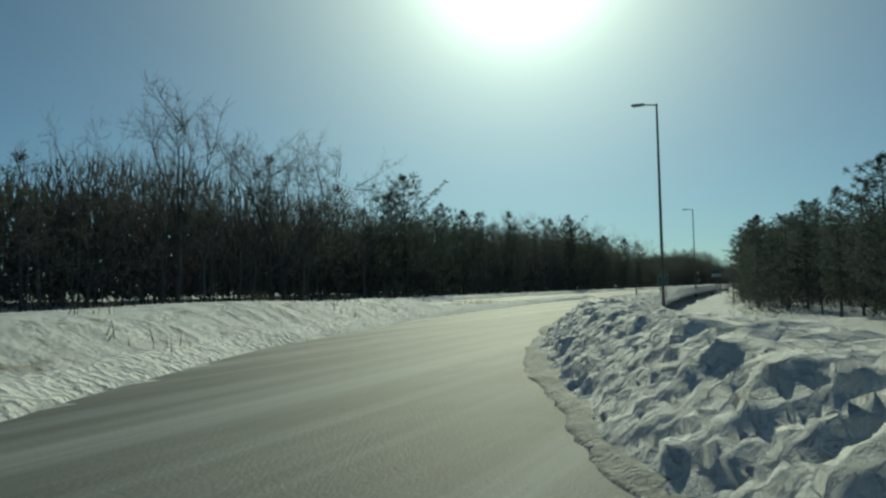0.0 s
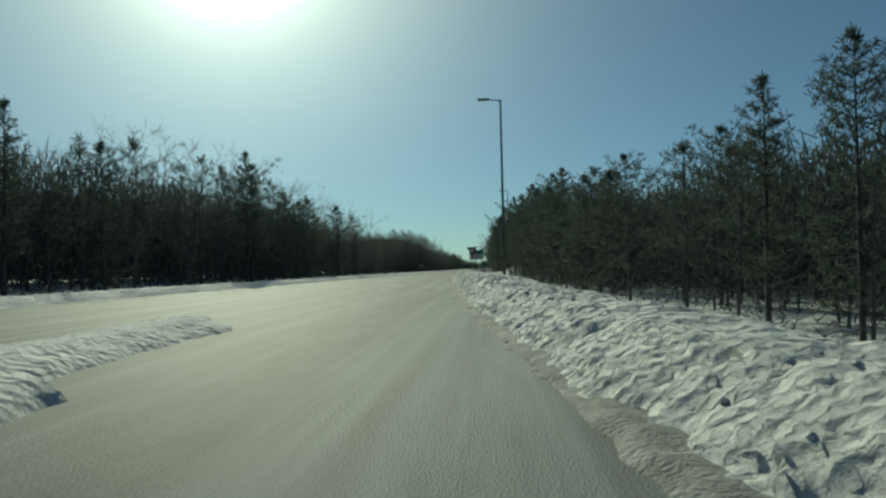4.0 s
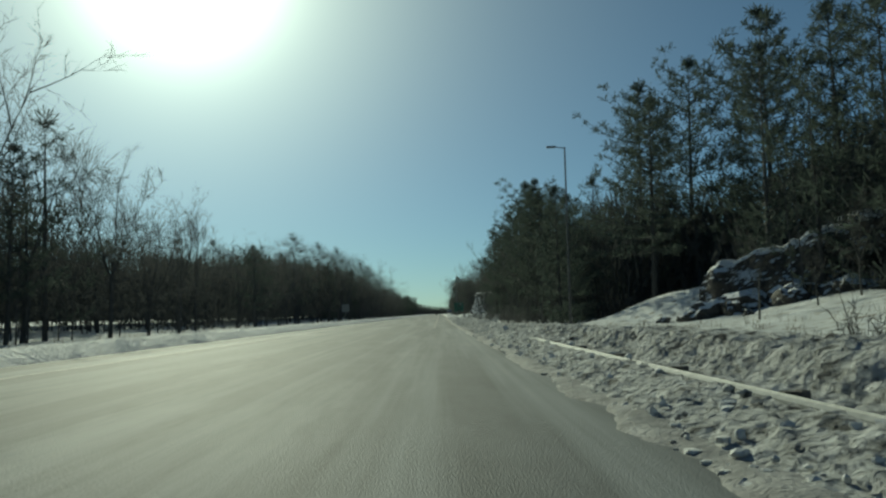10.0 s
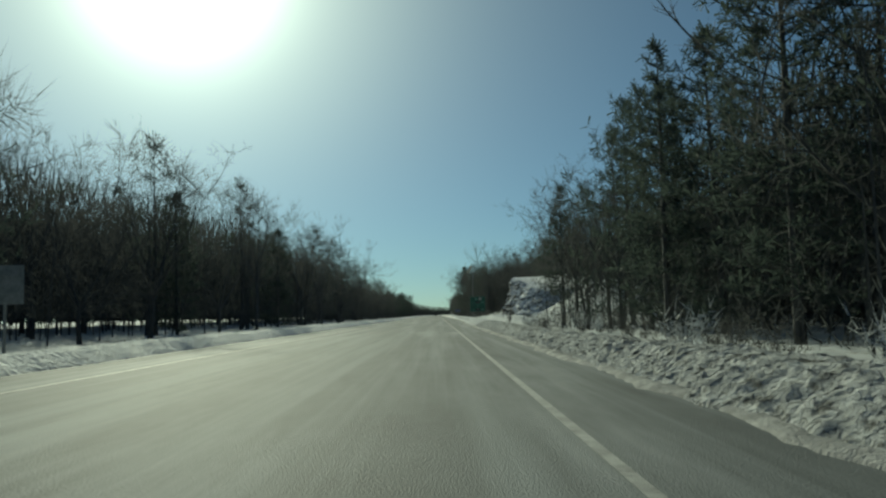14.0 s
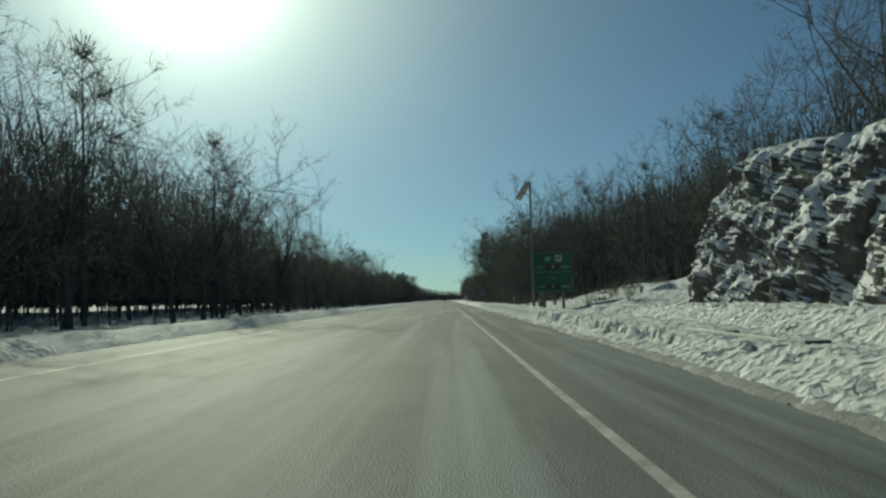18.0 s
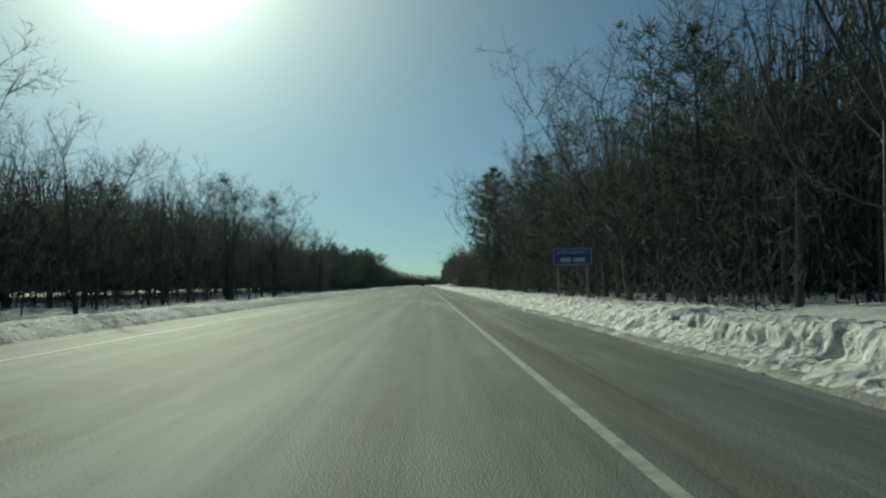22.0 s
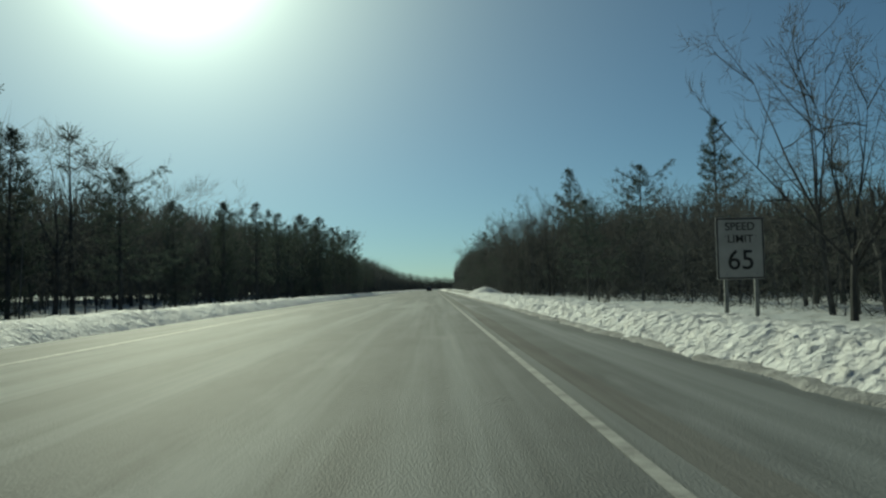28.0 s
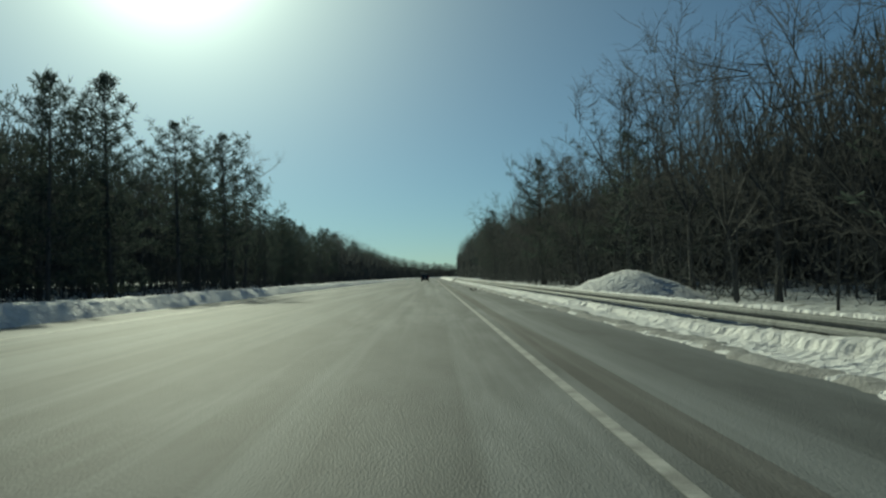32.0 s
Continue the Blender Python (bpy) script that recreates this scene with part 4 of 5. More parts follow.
guardrail(5.83, 203, 253, "galvanised guardrail half buried in plowed snow", -0.39, 0.87, blunt=False)
guardrail(5.62, 436, 512, "galvanised guardrail nearly buried in a packed snow wall", -0.27)
guardrail(5.72, 803, 1010, "long galvanised guardrail with snow packed beneath it", -0.17, blunt=False)


# snow left lying along the top of the long rail
ys, v, f = np.arange(803.4, 985, 0.22), [], []
for y in ys:
    t = max(0.012, 0.045 + 0.05 * noise.noise((y * 0.7, 1.0, 0)) + 0.025 * noise.noise((y * 2.9, 3.0, 0)))
    v += [(5.55, y, 0.57), (5.56, y, 0.585 + 0.7 * t), (5.62, y, 0.588 + t), (5.70, y, 0.585 + 0.6 * t), (5.72, y, 0.57)]
for j in range(len(ys) - 1):
    f += [(5 * j + i, 5 * j + i + 1, 5 * j + i + 6, 5 * j + i + 5) for i in range(4)]
tagged(mesh_part("snow_ridge", v, f, SNOW, smooth=True), "thin ridge of snow lying along the top of the guardrail", "snow", kind="stuff")


def marker_post(x, y, height, label):
    mk = empty("marker_post", (x, y, ground_z(x, y) - 0.1), label, "post", "marker posts along the rail")
    part("post", box_bm(0.06, 0.04, height, (0, 0, height / 2), 0.006), STEEL, mk)
    part("reflector", box_bm(0.09, 0.012, 0.3, (0, -0.028, height - 0.17), 0.004), WHITE, mk, "white reflector")


marker_post(5.55, 802.4, 1.5, "thin roadside marker post with a white reflector")
marker_post(6.9, 506, 1.3, "short marker post standing in the snow behind the rail")
mast = empty("sensor_post", (7.45, 491.75, ground_z(7.45, 491.75) - 0.1), "slim dark pipe with a small sensor head beside the cabinet", "post")
part("pipe", tube_bm((0, 0, 0), (0, 0, 3.45), 0.045, 0.04, 10), DARK_STEEL, mast)
part("collar", tube_bm((0, 0, 1.25), (0, 0, 1.35), 0.065, 0.065, 10), STEEL, mast)
part("sensor_head", box_bm(0.10, 0.10, 0.16, (0, 0, 3.5), 0.015), WHITE, mast, "small white sensor head")
stub = empty("delineator", (15.4, 49.1, ground_z(15.4, 49.1) - 0.1), "grey stub post at the edge of the ramp bank", "post")
part("post", box_bm(0.09, 0.07, 1.2, (0, 0, 0.6), 0.01), STEEL, stub)
part("cap", box_bm(0.10, 0.08, 0.03, (0, 0, 1.21), 0.006), DARK_STEEL, stub)


# a scrap of rubber on the shoulder
scrap = bmesh.new()
bmesh.ops.create_grid(scrap, x_segments=14, y_segments=5, size=0.5)
for p in scrap.verts:
    a = p.co.x * 2.6
    p.co = Vector((0.26 * math.sin(a) + 0.03 * noise.noise(p.co * 9), p.co.y * 0.34 * (1 + 0.4 * noise.noise((p.co.x * 6, 2, 0))), 0.24 * (1 - math.cos(a)) + 0.03 * noise.noise(p.co * 7) + 0.02))
bmesh.ops.solidify(scrap, geom=scrap.faces[:], thickness=0.02)
ob = part("tyre_scrap", scrap, RUBBER)
ob.matrix_basis = pose(3.3, 862, 0.02, 0, 0, 25)
tagged(ob, "curled scrap of black tyre rubber on the shoulder", "debris")


# ---- a vehicle far ahead ----
def suv(x, y):
    o = empty("suv", (x, y, 0), "dark sport utility vehicle far ahead on the highway", "car")
    bm = bmesh.new()
    prof = [(-2.25, 0.35), (-2.3, 0.8), (-2.22, 1.05), (-2.0, 1.72), (-1.6, 1.78), (0.5, 1.76), (1.15, 1.15), (2.1, 1.0), (2.3, 0.75), (2.3, 0.35)]
    sides = []
    for sx in (-0.92, 0.92):
        sides.append([bm.verts.new((sx * (0.84 if pz > 1.2 else 1.0), py, pz)) for py, pz in prof])
    n = len(prof)
    bm.faces.new(sides[0])
    bm.faces.new(sides[1][::-1])
    for i in range(n):
        j = (i + 1) % n
        bm.faces.new((sides[0][j], sides[0][i], sides[1][i], sides[1][j]))
    bmesh.ops.bevel(bm, geom=bm.edges[:], offset=0.05, segments=2, affect="EDGES")
    body = part("body", bm, CAR_PAINT, o)
    part("rear_window", box_bm(1.3, 0.03, 0.42, (0, -2.13, 1.42), 0.01, pose(0, 0, 0, 18, 0, 0)), GLASS_DARK, body)
    part("number_plate", box_bm(0.34, 0.02, 0.16, (0, -2.31, 0.82), 0.004), WHITE, body)
    part("bumper", box_bm(1.78, 0.16, 0.22, (0, -2.3, 0.5), 0.04), RUBBER, body)
    for sx in (-1, 1):
        part("tail_lamp", box_bm(0.16, 0.08, 0.36, (sx * 0.8, -2.25, 1.02), 0.02), LAMP_RED, body)
        part("side_window", box_bm(0.03, 2.1, 0.4, (sx * 0.83, -0.7, 1.42), 0.01), GLASS_DARK, body)
        for wy in (-1.4, 1.4):
            wheel = part("wheel", tube_bm((sx * 0.72, wy, 0.35), (sx * 0.93, wy, 0.35), 0.35, 0.35, 20), RUBBER, o)
            part("rim", tube_bm((sx * 0.90, wy, 0.35), (sx * 0.94, wy, 0.35), 0.21, 0.2, 14), STEEL, wheel)
    return o


suv(-1.6, 985)

# ---- trees ----
PINES, BARES = [], []
for k in range(4):
    w, n = Sticks(), Sticks()
    grow_pine(w, n, Vector((0, 0, -0.3)), 16.0, (3.0, 3.6, 4.2, 2.9)[k], (19, 17, 14, 16)[k], 6, (0.05, 0.12, 0.24, 0.22)[k], (0.25, 0.40, 0.60, 0.42)[k], (0.55, 0.75, 0.9, 0.10)[k], 12)
    PINES.append((w.mesh("trunk", BARK), n.mesh("crown", NEEDLE)))
for k in range(5):
    w, n = Sticks(), Sticks()
    grow_bare(w, n, Vector((0, 0, -0.3)), 15.5, (6.0, 7.5, 5.2, 8.2, 4.4)[k], 0.75, (4, 5, 3, 5, 4)[k], (0.34, 0.28, 0.40, 0.24, 0.36)[k])
    BARES.append((w.mesh("trunk", BARK), n.mesh("crown", TWIG)))


def tree(kind, x, y, height, form=None):
    """One tree of the front row: a trunk, and a crown as its part."""
    forms = PINES if kind == "pine" else BARES
    trunk, crown = random.choice(forms) if form is None else forms[form]
    s = height / 16.0
    name = "pine_tree" if kind == "pine" else "bare_tree"
    o = new(name)
    o.matrix_basis = pose(x, y, ground_z(x, y), 0, 0, random.uniform(0, 360)) @ Matrix.Diagonal((s * random.uniform(0.85, 1.15), s * random.uniform(0.85, 1.15), s, 1))
    tagged(o, "dark green pine at the edge of the snowy woods" if kind == "pine" else "leafless grey broadleaf tree at the edge of the snowy woods", "tree",
           "pines along the highway" if kind == "pine" else "bare trees along the highway")
    for me in (trunk, crown):
        c = new(me.name, me)
        c.parent = o
    return o


# height of the tree wall on each side, and the share of pines in it
RIGHT_H = [(-60, 9), (46, 8), (60, 7.4), (75, 7), (95, 8.4), (110, 9), (127, 9.8), (140, 8.6), (148, 9), (160, 11.2), (178, 12.3), (196, 12.3), (212, 13), (225, 15), (240, 16.8), (250, 17.4), (262, 18.5), (272, 16.5), (282, 15.5), (292, 14.2), (300, 16), (313, 17),
           (340, 18.2), (352, 18.4), (368, 17.5), (384, 16.5), (407, 13.2), (420, 13.5), (440, 16.0), (468, 16.8), (478, 15.6), (490, 15.6), (512, 16.5), (536, 18.8), (560, 19.8), (585, 19.8), (610, 19.0), (655, 19.2), (676, 22.5), (690, 23.5), (698, 8), (745, 8), (760, 9.5), (775, 11), (790, 13), (817, 14.2),
           (850, 15.5), (870, 14), (906, 15.3), (950, 16), (1000, 16.5), (2000, 17)]


def right_h(y):
    return line(RIGHT_H, y) + (0.8 if y < 195 else 0.0)


RIGHT_P = [(-60, 0.9), (230, 0.9), (300, 0.7), (370, 0.5), (400, 0.2), (425, 0.05), (470, 0.05), (540, 0.05), (640, 0.1), (680, 0.3), (700, 0.15), (780, 0.15), (850, 0.1), (1000, 0.15), (2000, 0.4)]
RIGHT_X = [(-60, 13), (46, 13), (58, 9), (85, 8.5), (110, 8.5), (175, 8.5), (200, 9.0), (212, 13), (225, 17), (258, 18), (272, 17), (280, 10), (285, 8.5), (350, 8.5), (395, 7.6), (416, 7.6), (424, 16), (472, 17), (480, 17), (540, 15), (570, 8.5), (690, 8), (705, 12), (800, 12), (820, 9.5), (850, 8.0), (1000, 8.5), (2000, 9.5)]
LEFT_H = [(-60, 12), (30, 12), (40, 13.5), (50, 16), (60, 16), (70, 18), (80, 17.5), (92, 16.5), (100, 14.8), (125, 15.4), (160, 16.5), (200, 17.2), (235, 17.4), (255, 15.8), (275, 14.8), (286, 14.2),
          (297, 11.2), (335, 10.5), (345, 13), (365, 15.5), (380, 15.8), (420, 17.8), (460, 18.8), (500, 18.6), (535, 18.3), (555, 15.6), (570, 13.5), (600, 13), (620, 13.5), (650, 15.8), (662, 16), (682, 13.2),
          (735, 12.8), (770, 12.8), (800, 15), (840, 16.5), (880, 17.5), (910, 18.5), (914, 13), (935, 13.2), (1000, 15.3), (1170, 15.6), (1300, 14.5), (1400, 12), (2000, 11)]
LEFT_P = [(-60, 0.0), (80, 0.0), (86, 0.8), (240, 0.7), (275, 0.06), (680, 0.06), (740, 0.4), (800, 0.8), (2000, 0.6)]

y = -45.0
while y < 1010:
    x = bank_x(y) + line(RIGHT_X, y) + random.uniform(0.5, 4.0)
    if not 402 < y < 426:
        tree("pine" if random.random() < line(RIGHT_P, y) else "bare", x, y, right_h(y) * random.uniform(0.82, 1.03))
    y += random.uniform(7.5, 11.0)
y = -45.0
while y < 1010:
    x = left_x(y) - random.uniform(9.0, 13.0)
    tree("pine" if random.random() < line(LEFT_P, y) else "bare", x, y, line(LEFT_H, y) * random.uniform(0.74, 1.0))
    y += random.uniform(8.0, 12.0)
# trees that stand out from the wall
for kind, x, y, h, form in (("pine", 12.6, 687, 23, 3), ("bare", 13.5, 668, 21, 1), ("bare", 13.0, 676, 22, 3), ("pine", 23.2, 823, 20.8, 3), ("bare", 16.0, 800, 15, 4),
                            ("bare", 14.0, 817, 12.5, 4), ("bare", 14.6, 823, 12, 3), ("bare", 15.2, 810, 13, 4), ("bare", 15.0, 857, 17.5, 4), ("bare", 14.0, 872, 15.5, 3), ("pine", 13.6, 896, 15.8, 2), ("bare", 13.8, 896, 16, 2), ("pine", 22.8, 296, 25, 1), ("pine", 28.4, 297, 28, 2), ("pine", 31.0, 282, 26, 1), ("pine", 16.2, 340, 22, 3), ("pine", 18.8, 348, 24, 2), ("pine", 19.4, 398, 23, 3),
                            ("pine", 12.5, 362, 16.5, 3), ("bare", 15.5, 556, 22, 0), ("bare", 16.5, 640, 22, 4), ("pine", 35.6, 789, 21.6, 3), ("pine", 36.0, 827, 21.7, 2), ("pine", 14.8, 766, 9.8, 2), ("bare", 14.2, 717, 11.5, 3), ("bare", 16.0, 722, 12.5, 0), ("bare", 15.4, 712, 10.5, 1),
                            ("pine", -19.0, 872, 15, 2), ("bare", -22, 22, 17, 4), ("bare", -24, 6, 16, 3), ("bare", -23, 52, 19, 4), ("bare", -22, 66, 18.5, 3), ("pine", -21.5, 92, 16.4, 2)):
    tree(kind, x, y, h, form)
for i in range(11):
    tree("bare", random.uniform(15.0, 25.0), random.uniform(226, 256), random.uniform(2.8, 6.0), (2, 4)[i % 2])


def dead_grass(areas, count, label):
    """Thin stalks standing out of the snow, too many to tell apart."""
    st = Sticks()
    for _ in range(count):
        x0, x1, y0, y1 = random.choice(areas)
        cx, cy = random.uniform(x0, x1), random.uniform(y0, y1)
        if noise.noise((cx * 0.3, cy * 0.3, 9.0)) < -0.05 or inner_x(cy) - 0.6 < cx < bank_x(cy) + 1:
            continue
        for _ in range(5):
            b = Vector((cx + random.uniform(-.3, .3), cy + random.uniform(-.3, .3), 0))
            b.z = ground_z(b.x, b.y) - 0.02
            st.blade(b, b + Vector((random.uniform(-.15, .15), random.uniform(-.15, .15), random.uniform(0.12, 0.5))), 0.012)
    ob = new("dead_grass", st.mesh("dead_grass", STRAW))
    return tagged(ob, label, "grass", kind="stuff")


dead_grass([(6, 24, -20, 20), (6, 14, 20, 45), (5, 8, 45, 70)], 900, "dead grass stalks standing in the snowy gore")
dead_grass([(-20, -13.5, -20, 300), (-20, -13.5, 300, 900)], 1500, "dead grass stalks along the snowy median")
dead_grass([(8, 18, 205, 262), (8, 19, 474, 548), (8, 11, 560, 800)], 900, "dead grass stalks on the snowy slope")


def shrub(x, y, height, snowy):
    """A low leafless bush of many stems standing out of the snow."""
    o = empty("shrub", (x, y, ground_z(x, y) - 0.05), "snow-laden leafless bush on the verge" if snowy else "dark leafless bush poking out of the snow", "bush", "bushes on the verge")
    st, tw = Sticks(), Sticks()
    for _ in range(20):
        a, t = random.uniform(0, 6.3), random.uniform(0.1, 0.6)
        e = Vector((math.cos(a) * t, math.sin(a) * t, random.uniform(0.6, 1.0))) * height
        st.stick(Vector((0, 0, 0)) + r3(0.12), e, 0.009, 0.003, 3)
        for _ in range(10):
            q = e * random.uniform(0.3, 1.0)
            tw.blade(q, q + r3(0.22 * height) + Vector((0, 0, 0.12 * height)), 0.009 if not snowy else 0.02)
    for me in (st.mesh("bush_wood", BARK), tw.mesh("bush_crown", SNOW if snowy else TWIG)):
        c = tagged(new(me.name, me), kind="stuff")
        c.parent = o
    return o


for i in range(22):
    shrub(random.uniform(8.2, 16), random.uniform(474, 546), random.uniform(0.5, 1.6), False)


def low_evergreen(x, y, r):
    """A low spreading evergreen clump breaking through the snow."""
    nd = Sticks()
    for _ in range(int(260 * r)):
        a, t = random.uniform(0, 6.3), random.random() ** 0.6
        p = Vector((math.cos(a) * t * r * 1.3, math.sin(a) * t * r, random.uniform(0.0, 0.55) * r * (1.1 - t)))
        nd.blade(p, p + r3(0.16) + Vector((math.cos(a), math.sin(a), 0.5)) * 0.14, random.uniform(0.02, 0.05))
    ob = new("evergreen_shrub", nd.mesh("evergreen_shrub", NEEDLE))
    ob.matrix_basis = pose(x, y, ground_z(x, y))
    return tagged(ob, "low dark evergreen clump breaking through the snow", "bush", "bushes on the verge")


for ex, ey, er in ((15.0, 489.5, 1.1), (13.6, 493.3, 0.6), (14.7, 494.3, 0.6), (11.8, 485.0, 0.5), (16.6, 486.0, 0.9), (12.6, 503.0, 0.5), (17.4, 497.0, 0.9), (15.8, 505.5, 0.7)):
    low_evergreen(ex, ey, er)
for i in range(14):
    yy = random.uniform(150, 232)
    shrub(bank_x(yy) + random.uniform(3.4, 6.5), yy, random.uniform(0.5, 1.3), i % 3 == 0)
for i in range(9):
    yy = random.uniform(180, 236)
    shrub(bank_x(yy) + random.uniform(5.0, 13.0), yy, random.uniform(0.8, 2.2), i % 4 == 0)
for i in range(34):
    yy = random.uniform(268, 410)
    shrub(bank_x(yy) + random.uniform(3.0, 7.5), yy, random.uniform(0.6, 1.8), i % 5 == 0)
for i in range(14):
    yy = random.uniform(570, 800)
    shrub(bank_x(yy) + random.uniform(3.4, 7), yy, random.uniform(0.5, 1.3), False)


# ---- the woods behind: joined clumps of many thin trees and brush ----
def woods_mesh(seed, pines, bares, brush_from, brush_top, crowns, thick=140):
    """Thirty metres of deep wood, x from 0 away from the road, as wood, needles and brush meshes."""
    random.seed(seed)
    w, nd, tw, br = Sticks(), Sticks(), Sticks(), Sticks()
    for _ in range(pines):
        grow_pine(w, nd, Vector((random.uniform(2, 16), random.uniform(0, 30), -0.4)), random.uniform(10, 15), random.uniform(2.6, 4.2), 9, 5, 0.12, 0.45, random.uniform(0.4, 1.0), 5, 1.6)
    for _ in range(bares):
        grow_bare(w, tw, Vector((random.uniform(1, 16), random.uniform(0, 30), -0.4)), random.uniform(11, 15.5), random.uniform(4.0, 6.5), 0.5, 3, 0.36, True)
    for _ in range(36):
        p = Vector((random.uniform(0, 16), random.uniform(0, 30), -0.3))
        w.stick(p, p + Vector((random.uniform(-.5, .5), random.uniform(-.5, .5), random.uniform(4, 8))), 0.07, 0.02, 3)
    for _ in range(crowns):
        c = Vector((random.uniform(0.5, 15), random.uniform(0, 30), random.uniform(6.5, 12) if thick > 140 else random.uniform(6, 10.5)))
        rx, rz = random.uniform(1.6, 2.8), random.uniform(2.0, 3.4)
        for _ in range(thick):
            d = (r3(1.0) + Vector((0, 0, 0.35))).normalized()
            a = c + Vector((d.x * rx, d.y * rx, d.z * rz)) * random.uniform(0.25, 0.85)
            tw.blade(a, a + (d + r3(0.6)) * (random.uniform(0.5, 1.5) if thick > 140 else random.uniform(0.3, 0.9)), random.uniform(0.008, 0.024))
    for _ in range(3800):
        p = Vector((random.uniform(0, 3.5) if random.random() < 0.4 else random.uniform(0, 16), random.uniform(-0.5, 30.5), 0))
        p.z = brush_from + random.random() ** 1.25 * (brush_top - brush_from) * (0.75 + 0.35 * noise.noise((p.x * 0.2, p.y * 0.25, seed))) * (1 + 0.02 * p.x)
        br.blade(p, p + Vector((random.uniform(-0.7, 0.7), random.uniform(-0.7, 0.7), random.uniform(-0.2, 0.9))), random.uniform(0.012, 0.026) + 0.006 * p.x)
    return [(w.mesh("trunks", BARK), ), (nd.mesh("needles", NEEDLE), ), (tw.mesh("twigs", TWIG), ), (br.mesh("brush", BRUSH), )]


def far_woods_mesh(seed):
    """The same wood for the distance, in coarser strokes."""
    random.seed(seed)
    w, nd, tw, br = Sticks(), Sticks(), Sticks(), Sticks()
    for _ in range(7):
        grow_pine(w, nd, Vector((random.uniform(2, 14), random.uniform(0, 30), -0.4)), random.uniform(10, 15), random.uniform(2.4, 3.8), 8, 4, 0.12, 0.4, random.uniform(0.4, 1.0), 4, 2.6)
    for _ in range(3):
        grow_bare(w, tw, Vector((random.uniform(1, 14), random.uniform(0, 30), -0.4)), random.uniform(11, 15.5), random.uniform(4.0, 6.0), 0.3, 3, 0.36, True)
    for _ in range(12):
        c = Vector((random.uniform(0.5, 14), random.uniform(0, 30), random.uniform(6.5, 12)))
        for _ in range(60):
            d = (r3(1.0) + Vector((0, 0, 0.35))).normalized()
            p = c + d * random.uniform(0.6, 2.4)
            tw.blade(p, p + (d + r3(0.45)) * random.uniform(0.6, 1.6), random.uniform(0.03, 0.08))
    for _ in range(900):
        p = Vector((random.uniform(0, 16), random.uniform(-0.5, 30.5), random.random() * 7))
        br.blade(p, p + Vector((random.uniform(-1.0, 1.0), random.uniform(-1.0, 1.0), random.uniform(0.8, 3.2))), random.uniform(0.15, 0.4))
    return [(w.mesh("trunks", BARK), ), (nd.mesh("needles", NEEDLE), ), (tw.mesh("twigs", TWIG), ), (br.mesh("brush", BRUSH), )]


WOODS = {
    "far": [far_woods_mesh(21), far_woods_mesh(22)],
    "pine": [woods_mesh(11, 9, 2, 0.0, 10.0, 6), woods_mesh(12, 9, 2, 0.0, 10.0, 6)],
    "bare": [woods_mesh(13, 1, 7, 0.0, 9.5, 26), woods_mesh(14, 1, 7, 0.0, 9.0, 24, 165)],
    "median": [woods_mesh(15, 2, 5, 1.5, 8.5, 24, 165), woods_mesh(16, 2, 5, 0.0, 9.0, 24, 165), woods_mesh(17, 2, 5, 0.3, 8.5, 24, 165)],
}
random.seed(5)


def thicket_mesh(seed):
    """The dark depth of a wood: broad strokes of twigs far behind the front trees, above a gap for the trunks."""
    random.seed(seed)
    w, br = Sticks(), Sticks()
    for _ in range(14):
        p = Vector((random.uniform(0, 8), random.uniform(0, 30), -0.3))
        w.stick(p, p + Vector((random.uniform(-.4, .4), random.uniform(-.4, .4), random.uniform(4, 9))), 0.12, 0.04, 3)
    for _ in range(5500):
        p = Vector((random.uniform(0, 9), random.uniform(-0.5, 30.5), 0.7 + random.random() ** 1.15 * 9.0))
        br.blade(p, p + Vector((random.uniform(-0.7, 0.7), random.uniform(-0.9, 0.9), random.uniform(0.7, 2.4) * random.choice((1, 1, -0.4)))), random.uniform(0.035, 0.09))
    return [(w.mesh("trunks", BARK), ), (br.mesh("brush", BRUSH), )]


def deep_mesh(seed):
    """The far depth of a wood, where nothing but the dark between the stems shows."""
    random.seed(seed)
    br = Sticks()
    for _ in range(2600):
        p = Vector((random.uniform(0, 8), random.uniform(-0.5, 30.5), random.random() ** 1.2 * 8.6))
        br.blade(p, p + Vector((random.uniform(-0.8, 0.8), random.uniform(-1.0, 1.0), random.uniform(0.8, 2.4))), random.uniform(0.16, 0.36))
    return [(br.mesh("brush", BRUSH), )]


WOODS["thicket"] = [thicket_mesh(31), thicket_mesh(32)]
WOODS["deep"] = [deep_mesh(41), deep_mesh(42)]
random.seed(5)


def woods(kind, x, y, side, height, z):
    o = new("woods")
    tagged(o, "dense winter woods of thin trunks, twigs and brush", "woods", kind="stuff")
    o.matrix_basis = pose(x, y, z) @ Matrix.Diagonal((side, 1, height / 14.0, 1))
    for (me, ) in random.choice(WOODS[kind]):
        c = new(me.name, me)
        c.parent = o
        tagged(c, kind="stuff")
    return o


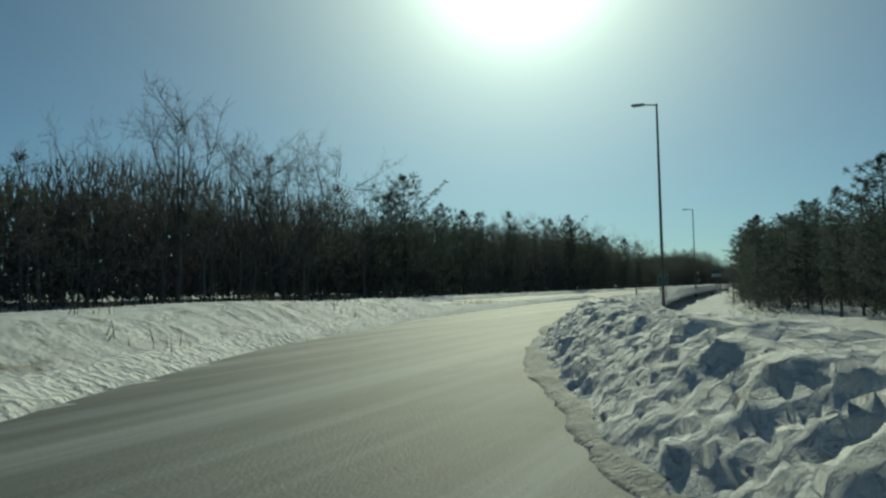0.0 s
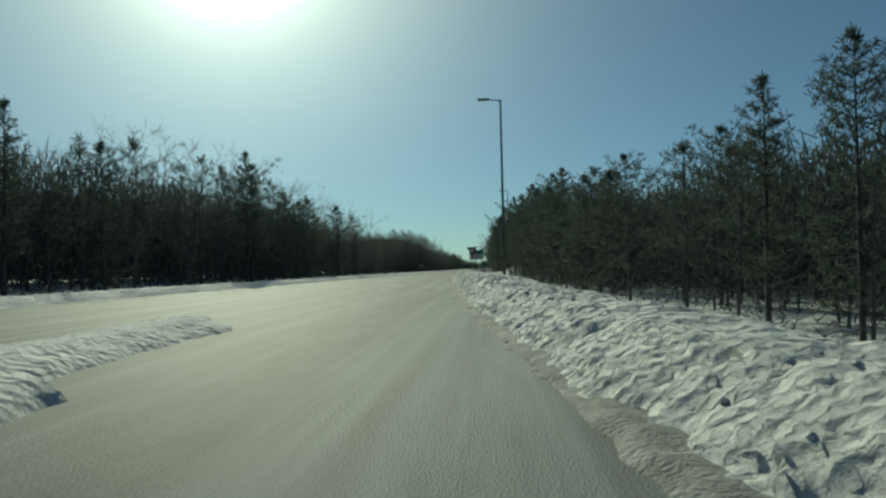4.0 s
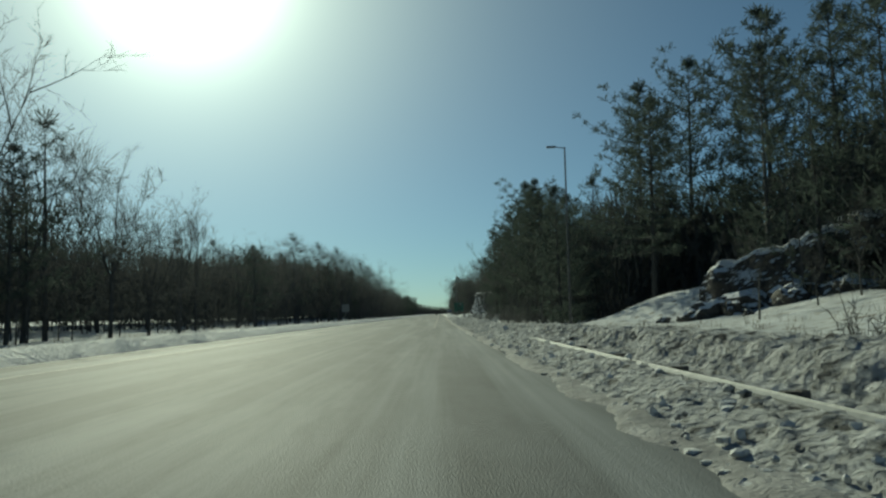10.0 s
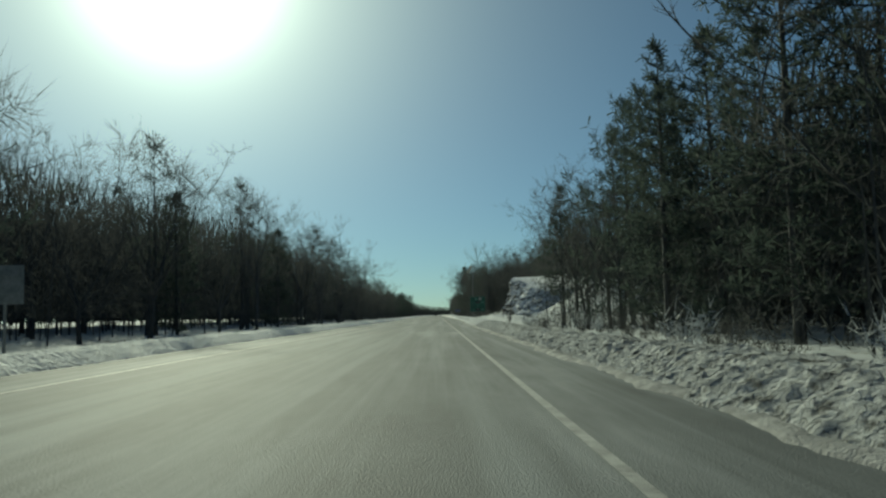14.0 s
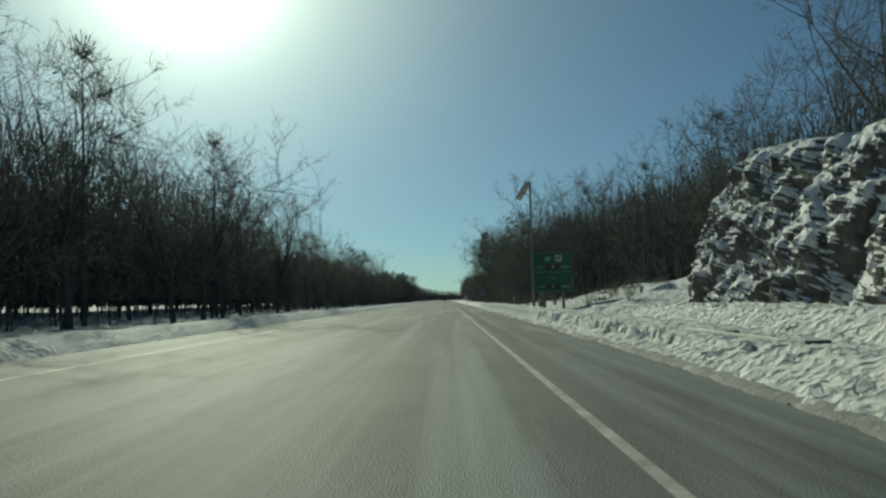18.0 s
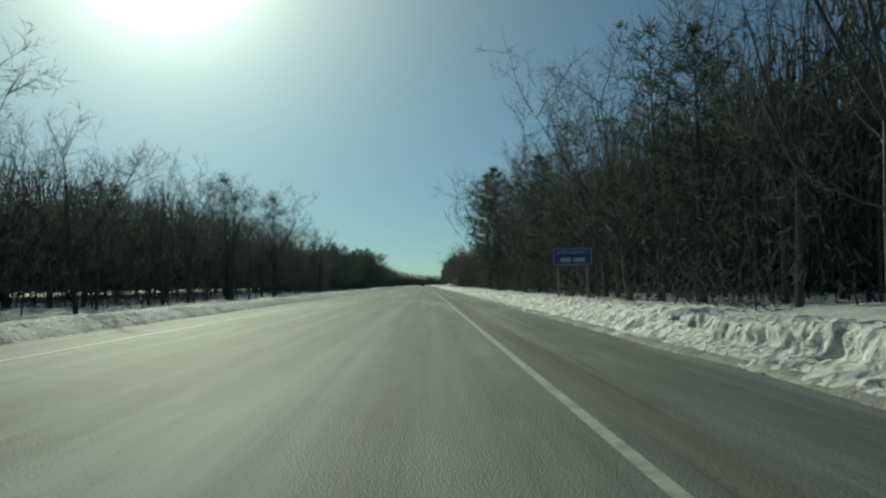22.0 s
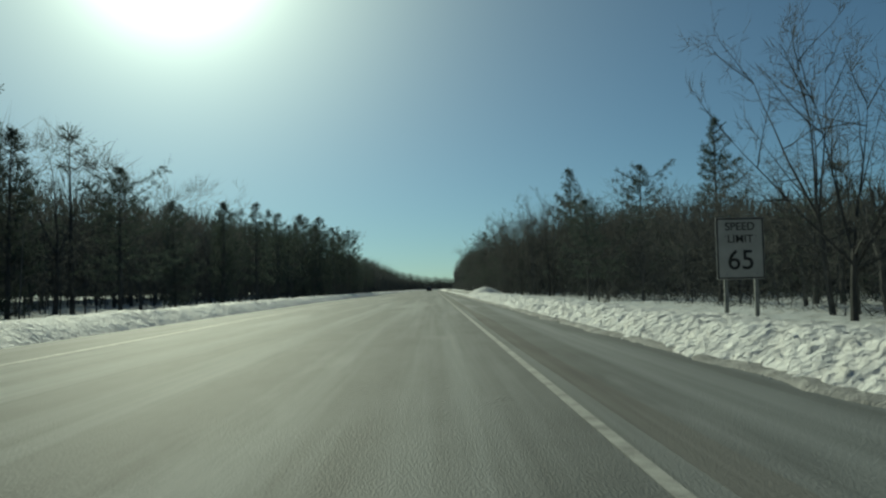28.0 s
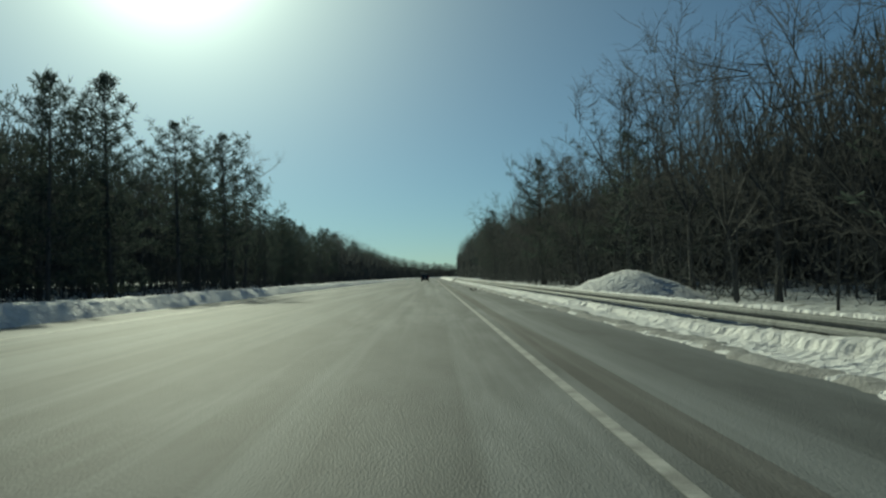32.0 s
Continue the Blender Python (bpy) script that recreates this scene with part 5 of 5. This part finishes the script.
for i in range(35):
    y = -40 + 30 * i
    h, p = right_h(y + 15) * line([(780, 1.0), (810, 0.95), (850, 0.8), (950, 0.8), (1000, 0.9)], y + 15), line(RIGHT_P, y + 15)
    back = 8.0 if y == 260 else 0.0
    woods("pine" if p > 0.5 else "bare", bank_x(y + 15) + line(RIGHT_X, y + 15) + back - (0.3 if p > 0.5 else 1.2), y, 1, h, ground_z(bank_x(y + 15) + 14, y + 15) - 0.2)
    h = line(LEFT_H, y + 15)
    woods("pine" if line(LEFT_P, y + 15) > 0.72 else "bare" if y < 70 else "median", left_x(y + 15) - 11.0, y, -1, h, -0.2)
# deeper rows that close the gaps between the trunks
for i in range(25):
    y = 275 + 30 * i
    woods("far", bank_x(y + 15) + line(RIGHT_X, y + 15) + 13, y, 1, right_h(y + 15) * 0.95, ground_z(bank_x(y + 15) + 24, y + 15) - 0.2)
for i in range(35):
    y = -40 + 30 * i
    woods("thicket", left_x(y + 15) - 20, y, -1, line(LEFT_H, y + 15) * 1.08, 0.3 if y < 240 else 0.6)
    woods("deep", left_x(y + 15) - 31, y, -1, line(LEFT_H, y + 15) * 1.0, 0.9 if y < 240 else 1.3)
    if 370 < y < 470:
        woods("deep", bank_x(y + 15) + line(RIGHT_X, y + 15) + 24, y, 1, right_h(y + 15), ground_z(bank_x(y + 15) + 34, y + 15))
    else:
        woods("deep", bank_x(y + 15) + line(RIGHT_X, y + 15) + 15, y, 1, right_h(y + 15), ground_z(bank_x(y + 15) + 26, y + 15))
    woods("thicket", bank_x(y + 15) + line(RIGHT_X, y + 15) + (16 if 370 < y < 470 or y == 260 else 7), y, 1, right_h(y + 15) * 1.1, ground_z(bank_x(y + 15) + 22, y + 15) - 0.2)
for i in range(22):
    y = 1010 + 30 * i
    woods("far", bank_x(y + 15) + 9.5, y, 1, line([(1000, 17), (1150, 20), (1400, 19), (1700, 17)], y), 0.3)
    woods("far", left_x(y + 15) - 11, y, -1, line(LEFT_H, y), 0)
# the low wooded rise that closes the view at the bend
for i in range(10):
    woods("far", -150 + 30 * i, 1680, 1, 15 + 2 * math.sin(i), 0)
